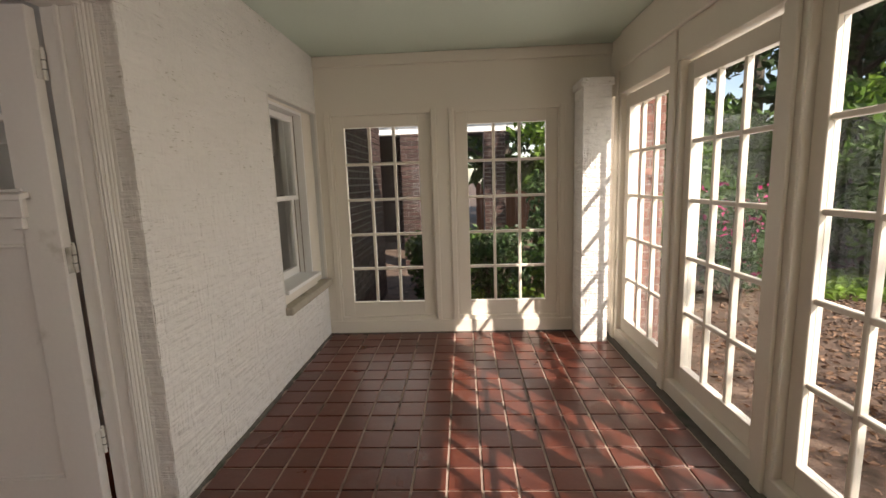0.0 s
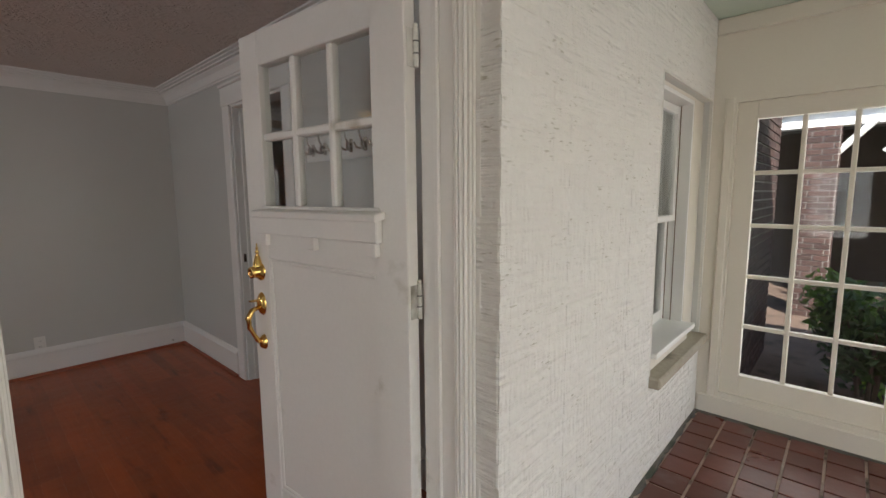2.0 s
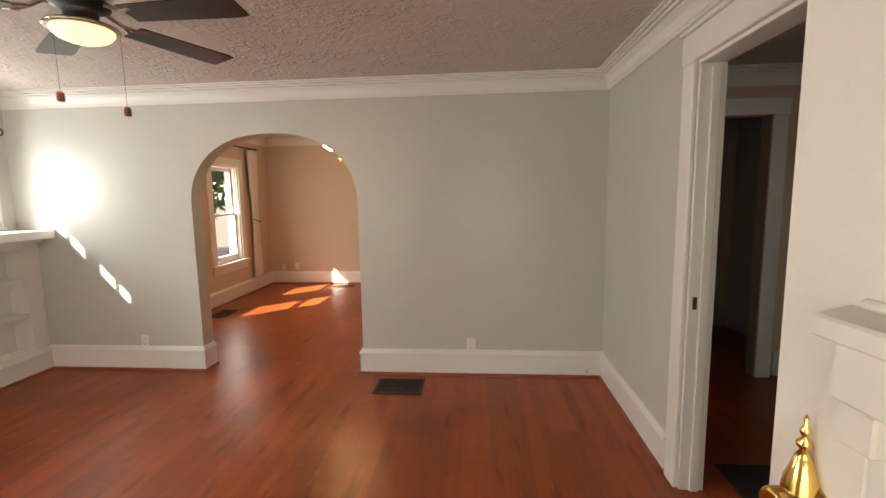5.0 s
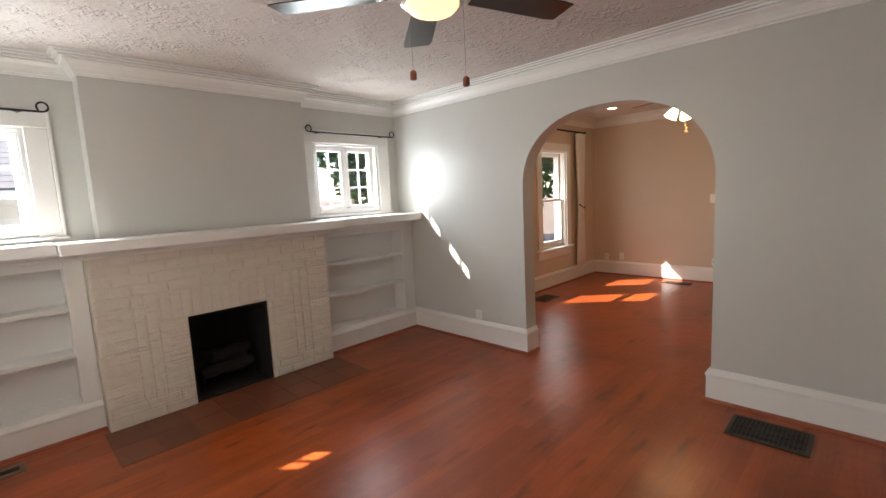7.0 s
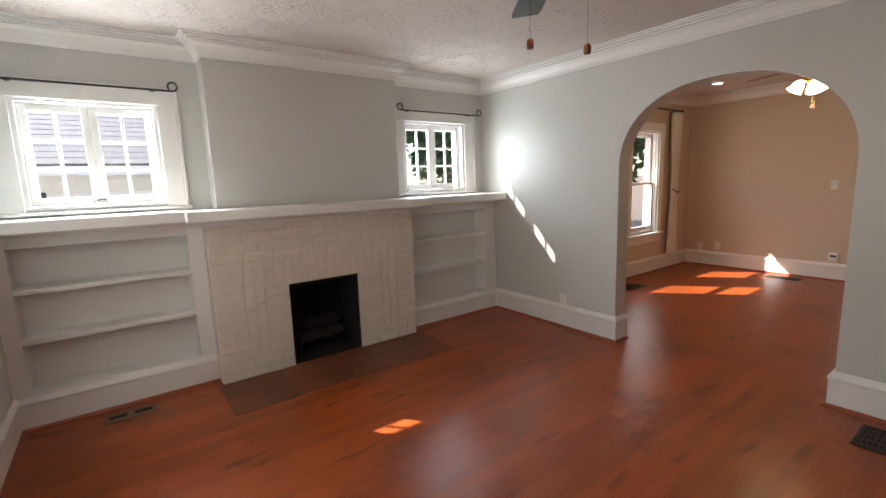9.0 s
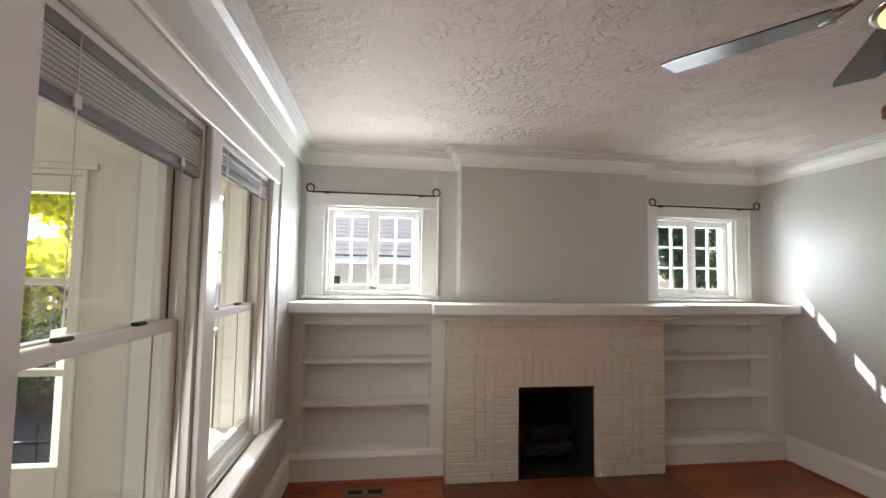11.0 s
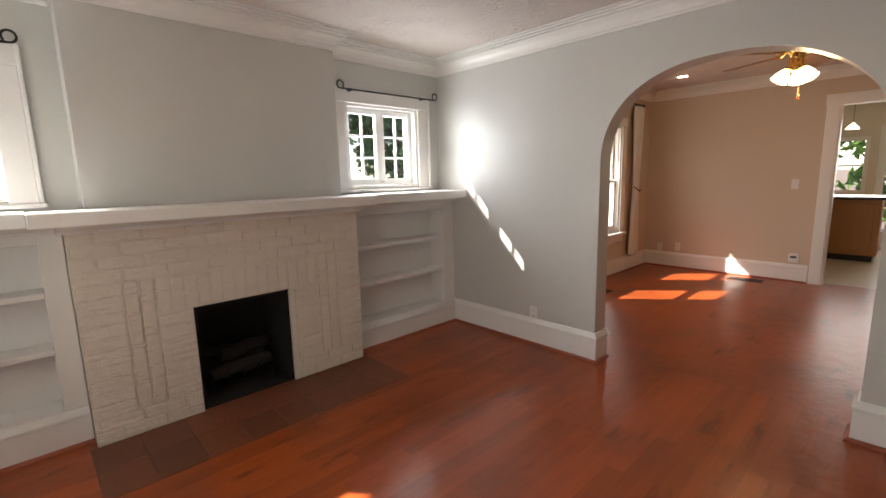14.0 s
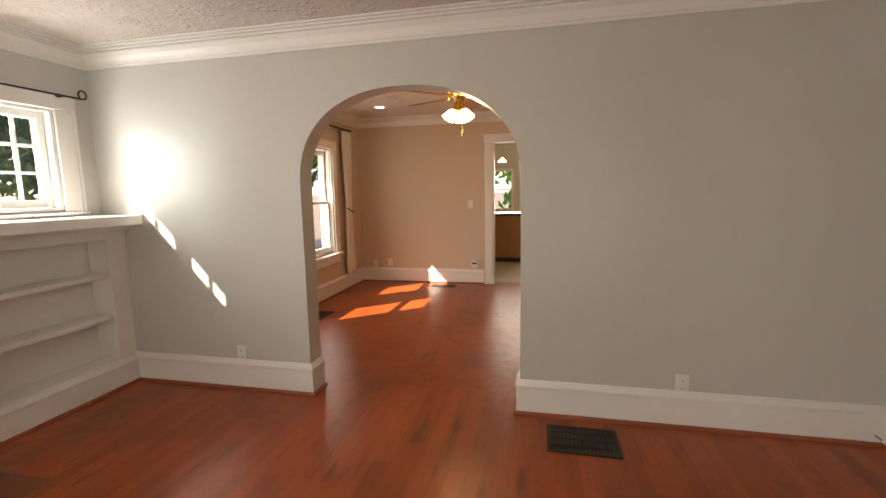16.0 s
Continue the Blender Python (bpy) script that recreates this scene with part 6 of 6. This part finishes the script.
for i in range(17):
    c = part("shingle_course", cuboid(-5.62, 1.62, 0.0, 0.235, 0.001, 0.016, 0.003), PALE_ROOF, roof)
    c.matrix_local = Matrix.Translation((0, 0.29 - i * 0.21, 0.0)) @ Matrix.Rotation(radians(1.5), 4, "X")
part("eaves_board", cuboid(-5.6, 1.6, 0.40, 0.46, 1.84, 1.97), SIDING, nb)
for x in (-3.2, -0.75):
    w = part("window", cuboid(x - 0.40, x + 0.40, 0.023, 0.03, 0.75, 1.62), CAR_GLASS, nb, "dark window with white bars")
    part("window_frame", cuboid(x - 0.46, x + 0.46, 0.0225, 0.05, 1.62, 1.69), TRIM, w)
    part("window_frame", cuboid(x - 0.46, x + 0.46, 0.0225, 0.06, 0.68, 0.75), TRIM, w)
    for k in (-0.42, 0.0, 0.42):
        part("window_bar", cuboid(x + k - 0.02, x + k + 0.02, 0.0305, 0.045, 0.75, 1.62), TRIM, w)
    part("window_bar", cuboid(x - 0.40, x + 0.40, 0.0305, 0.043, 1.18, 1.22), TRIM, w)


# parked car
def loft(sections, mat, name, parent, label="", smooth=True):
    """Skin across (y, half width, z low, z high) cross-sections with rounded shoulders."""
    bm = bmesh.new()
    rings = []
    for y, w, z0, z1 in sections:
        prof = [(-1, 0), (-1.0, 0.62), (-0.96, 0.86), (-0.84, 0.98), (-0.4, 1.0), (0.4, 1.0), (0.84, 0.98), (0.96, 0.86), (1.0, 0.62), (1, 0)]
        rings.append([bm.verts.new((w * u, y, z0 + (z1 - z0) * k)) for u, k in prof])
    for a, b in zip(rings, rings[1:]):
        for i in range(len(a)):
            j = (i + 1) % len(a)
            bm.faces.new((a[i], a[j], b[j], b[i]))
    bm.faces.new(rings[0])
    bm.faces.new(rings[-1][::-1])
    bmesh.ops.recalc_face_normals(bm, faces=bm.faces)
    return part(name, bm, mat, parent, label, smooth)


car = thing("car", pose(5.75, -7.25, GL + 0.012, 0, 0, 44), "silver-blue sport utility car parked on the driveway", "car")
loft([(1.55, 0.80, 0.36, 0.98), (1.50, 0.88, 0.34, 1.04), (0.6, 0.93, 0.34, 1.10), (-2.4, 0.93, 0.34, 1.12), (-2.75, 0.88, 0.40, 1.05)], CAR_PAINT, "body", car)
loft([(0.62, 0.74, 1.08, 1.12), (0.05, 0.74, 1.08, 1.62), (-0.4, 0.76, 1.08, 1.72), (-2.2, 0.76, 1.08, 1.70), (-2.68, 0.72, 1.08, 1.14)], CAR_GLASS, "cabin", car, "dark glazed cabin")
loft([(-0.05, 0.70, 1.66, 1.70), (-0.5, 0.74, 1.68, 1.77), (-2.1, 0.74, 1.68, 1.76), (-2.3, 0.70, 1.66, 1.70)], CAR_PAINT, "roof", car)
gr = part("grille", cuboid(-0.50, 0.50, 1.545, 1.575, 0.70, 0.92, 0.01), SLOT, car, "dark grille with chrome bars")
for i in range(7):
    x = -0.44 + i * 0.1467
    part("grille_bar", cuboid(x - 0.035, x + 0.035, 1.575, 1.59, 0.71, 0.91, 0.008), CHROME, gr)
part("bumper", cuboid(-0.90, 0.90, 1.45, 1.66, 0.40, 0.62, 0.04), CAR_PAINT, car)
for s in (-1, 1):
    part("headlight", cuboid(s * 0.56, s * 0.84, 1.48, 1.57, 0.74, 0.90, 0.02), HEADLIGHT, car, "clear headlight")
    part("mirror", cuboid(s * 0.93, s * 1.06, 0.35, 0.50, 1.05, 1.18, 0.03), CAR_PAINT, car)
    for y in (0.75, -1.85):
        wh = part("wheel", lathe([(0, 0.11), (0.20, 0.10), (0.22, 0.115), (0.33, 0.10), (0.35, 0.06), (0.35, -0.06), (0.33, -0.10), (0, -0.10)], 24), RUBBER, car, "black tyre", True)
        wh.matrix_local = pose(s * 0.86, y, 0.35, 0, 90 * s, 0)
        part("rim", lathe([(0, 0.125), (0.05, 0.13), (0.19, 0.112), (0.21, 0.118)], 14), CHROME, wh, "", True)

# iron fence in front of the driveway
ifence = thing("iron_fence", pose(1.7, -5.6, GL), "black iron fence with spear tops", "fence")
pick = tube([(0, 0, 0.0), (0, 0, 0.98)], 0.009, 6)
tube([(0, 0, 0.96), (0, 0, 0.99), (0, 0, 1.03), (0, 0, 1.10)], [0.008, 0.022, 0.016, 0.001], 6, pick)
pm = link_mesh("picket", pick, BLACK)
for i in range(21):
    ob = new("picket", pm)
    ob.parent = ifence
    ob.location = (i * 0.30, 0, 0)
for z in (0.18, 0.84):
    part("fence_rail", cuboid(-0.05, 6.1, -0.014, 0.014, z, z + 0.03), BLACK, ifence)


# ---- pieces of walls and floors ----
# white painted bricks on the porch side of the house wall
wall_b = bpy.data.objects["wall_porch_house"]
HOLES = [(0.848, 1.802, -0.1, 2.06), (3.04, 4.0, 0.48, 1.97), (-1.81, -0.15, 0.59, 1.95)]
far_bm = bmesh.new()
made = 0
BR = {}
for row in range(32):
    z0, z1 = 0.013 + row * 0.0752, 0.013 + (row + 1) * 0.0752
    y = -2.0 - (0.107 if row % 2 else 0.0)
    while y < 3.985:
        a, b = max(y, -2.0), min(y + 0.214, 3.985)
        for h in HOLES:
            if h[2] < (z0 + z1) / 2 < h[3]:
                if a < h[0] < b:
                    b = h[0]
                elif a < h[1] < b:
                    a = h[1]
                elif h[0] <= a and b <= h[1]:
                    b = a
        if b - a > 0.03:
            if a > 0.45 and made < 300 and (a < 0.84 or a > 1.75):
                w, j = round(b - a - 0.0004, 3), (row * 5 + int(a * 13)) % 4
                if (w, j) not in BR:
                    rnd = random.Random(j + int(w * 999))
                    bm = cuboid(0, 0.016, -w / 2, w / 2, -0.0375, 0.0375, 0.0007)
                    for v in bm.verts:
                        v.co += Vector((rnd.uniform(-1, 0.3), rnd.uniform(-1, 1), rnd.uniform(-1, 1))) * 0.0005
                    BR[w, j] = link_mesh("brick", bm, BRICK_WHITE)
                ob = new("brick", BR[w, j])
                ob.parent = wall_b
                ob.location = (XO - 0.0161 + 0.0011 * math.sin(row * 3.1 + a * 17), (a + b) / 2, (z0 + z1) / 2)
                made += 1
            else:
                box(far_bm, XO - 0.012, XO - 0.0002, a + 0.001, b - 0.001, z0 + 0.0012, z1 - 0.0012)
        y += 0.214
# ragged brick ends that turn into the door opening
for s in (-1, 1):
    for row in range(27):
        z0 = 0.013 + row * 0.0752
        rnd = random.Random(row * 2 + s)
        d, e = 0.104 + rnd.uniform(-0.006, 0.004), rnd.uniform(0.0, 0.004)
        y0, y1 = (1.8020 - e, 1.8155) if s > 0 else (0.8345, 0.8480 + e)
        bm = cuboid(XO - d, XO - 0.0005 - rnd.uniform(0, 0.003), y0, y1, z0 + 0.0004, z0 + 0.0750, 0.003)
        for v in bm.verts:
            v.co += Vector((rnd.uniform(-1, 0), rnd.uniform(-0.6, 0.6), rnd.uniform(-1, 1))) * 0.0015
        part("brick", bm, BRICK_WHITE, wall_b)
tagged(part("brick_field", far_bm, BRICK_WHITE, wall_b), kind="stuff")
# pillar bricks
for row in range(27):
    z = 0.002 + row * 0.075
    for face in (0, 1):
        width = 0.218 if face == 0 else 0.285
        u = -(0.1 if row % 2 else 0.0)
        while u < width:
            a, b = max(u, 0.0), min(u + 0.2, width)
            if b - a > 0.03:
                w = round(b - a - 0.002, 3)
                key = ("p", w, face)
                if key not in BR:
                    BR[key] = link_mesh("brick", cuboid(-w / 2, w / 2, 0, 0.012, -0.0366, 0.0366, 0.001) if face == 0 else cuboid(0, 0.012, -w / 2, w / 2, -0.0366, 0.0366, 0.001), BRICK_WHITE)
                ob = new("brick", BR[key])
                ob.parent = pil
                ob.location = ((a + b) / 2, 0.0035, z + 0.0375) if face == 0 else (0.0035, (a + b) / 2, z + 0.0375)
            u += 0.2

# quarry tiles of the porch
TP = 0.1585
TILES = {}
for j in range(3):
    rnd = random.Random(j)
    bm = cuboid(-TP / 2 + 0.006, TP / 2 - 0.006, -TP / 2 + 0.006, TP / 2 - 0.006, -0.004, 0.006, 0.002)
    TILES[j] = link_mesh("tile", bm, TILE)
far_bm = bmesh.new()
made = 0
for r in range(38):
    for c in range(15):
        x, y = XO + 0.02 + TP * (c + 0.5), YP - 0.02 - TP * (r + 0.5)
        if x + TP / 2 > 1.352 or y < YQ:
            continue
        if made < 300:
            ob = new("tile", TILES[(r * 7 + c * 3) % 3])
            ob.parent = porch_floor
            ob.matrix_local = pose(x, y, 0.0135 + 0.0007 * math.sin(r * 5 + c * 9), 0.15 * math.sin(c * 4 + r), 0.15 * math.cos(r * 3 + c), 0)
            made += 1
        else:
            box(far_bm, x - TP / 2 + 0.006, x + TP / 2 - 0.006, y - TP / 2 + 0.006, y + TP / 2 - 0.006, 0.0121, 0.0195)
tagged(part("tile_field", far_bm, TILE_FAR, porch_floor), kind="stuff")

# hearth tiles
hearth = structure("hearth", cuboid(-4.04, -2.33, YH + 0.001, -1.90, -0.0155, -0.001), DAMP, "terracotta tiled hearth in front of the fireplace", "hearth")
ht = link_mesh("tile", cuboid(-0.1055, 0.1055, -0.1305, 0.1305, -0.004, 0.0035, 0.002), HEARTH)
for c in range(8):
    for r in range(2):
        ob = new("tile", ht)
        ob.parent = hearth
        ob.location = (-4.04 + 0.21375 * (c + 0.5), -1.902 - 0.2635 * (r + 0.5), 0.0)

# floor boards of the living room
floor = structure("floor", cuboid(XW2 - 0.1, XI, YS, YN2, -0.0158, -0.0035), SHOE, "varnished red-brown oak strip floor", "floor")
PL = {}
rows = 62
wd = (YN + 0.1 - (YF - 0.02)) / rows
rnd = random.Random(4)
for r in range(rows):
    y = YF - 0.02 + wd * (r + 0.5)
    spans = [(XW2 - 0.1, XI)]
    if y < -1.90:
        spans = [(XW2 - 0.1, -4.04), (-2.33, XI)]
    for s0, s1 in spans:
        cuts = [s0]
        while cuts[-1] < s1 - 1.2:
            cuts.append(cuts[-1] + rnd.choice((0.7, 0.9, 1.1, 1.3)) if len(cuts) == 1 else cuts[-1] + rnd.choice((1.0, 1.2, 1.4)))
        if cuts[-1] < s1 - 0.01:
            cuts.append(s1)
        for a, b in zip(cuts, cuts[1:]):
            b = min(b, s1)
            key = round(b - a, 3)
            if key not in PL:
                PL[key] = link_mesh("plank", cuboid(-key / 2, key / 2, -wd / 2 + 0.0001, wd / 2 - 0.0001, -0.003, 0.0), FLOOR)
            ob = new("plank", PL[key])
            ob.parent = floor
            ob.location = ((a + b) / 2, y, 0.0)
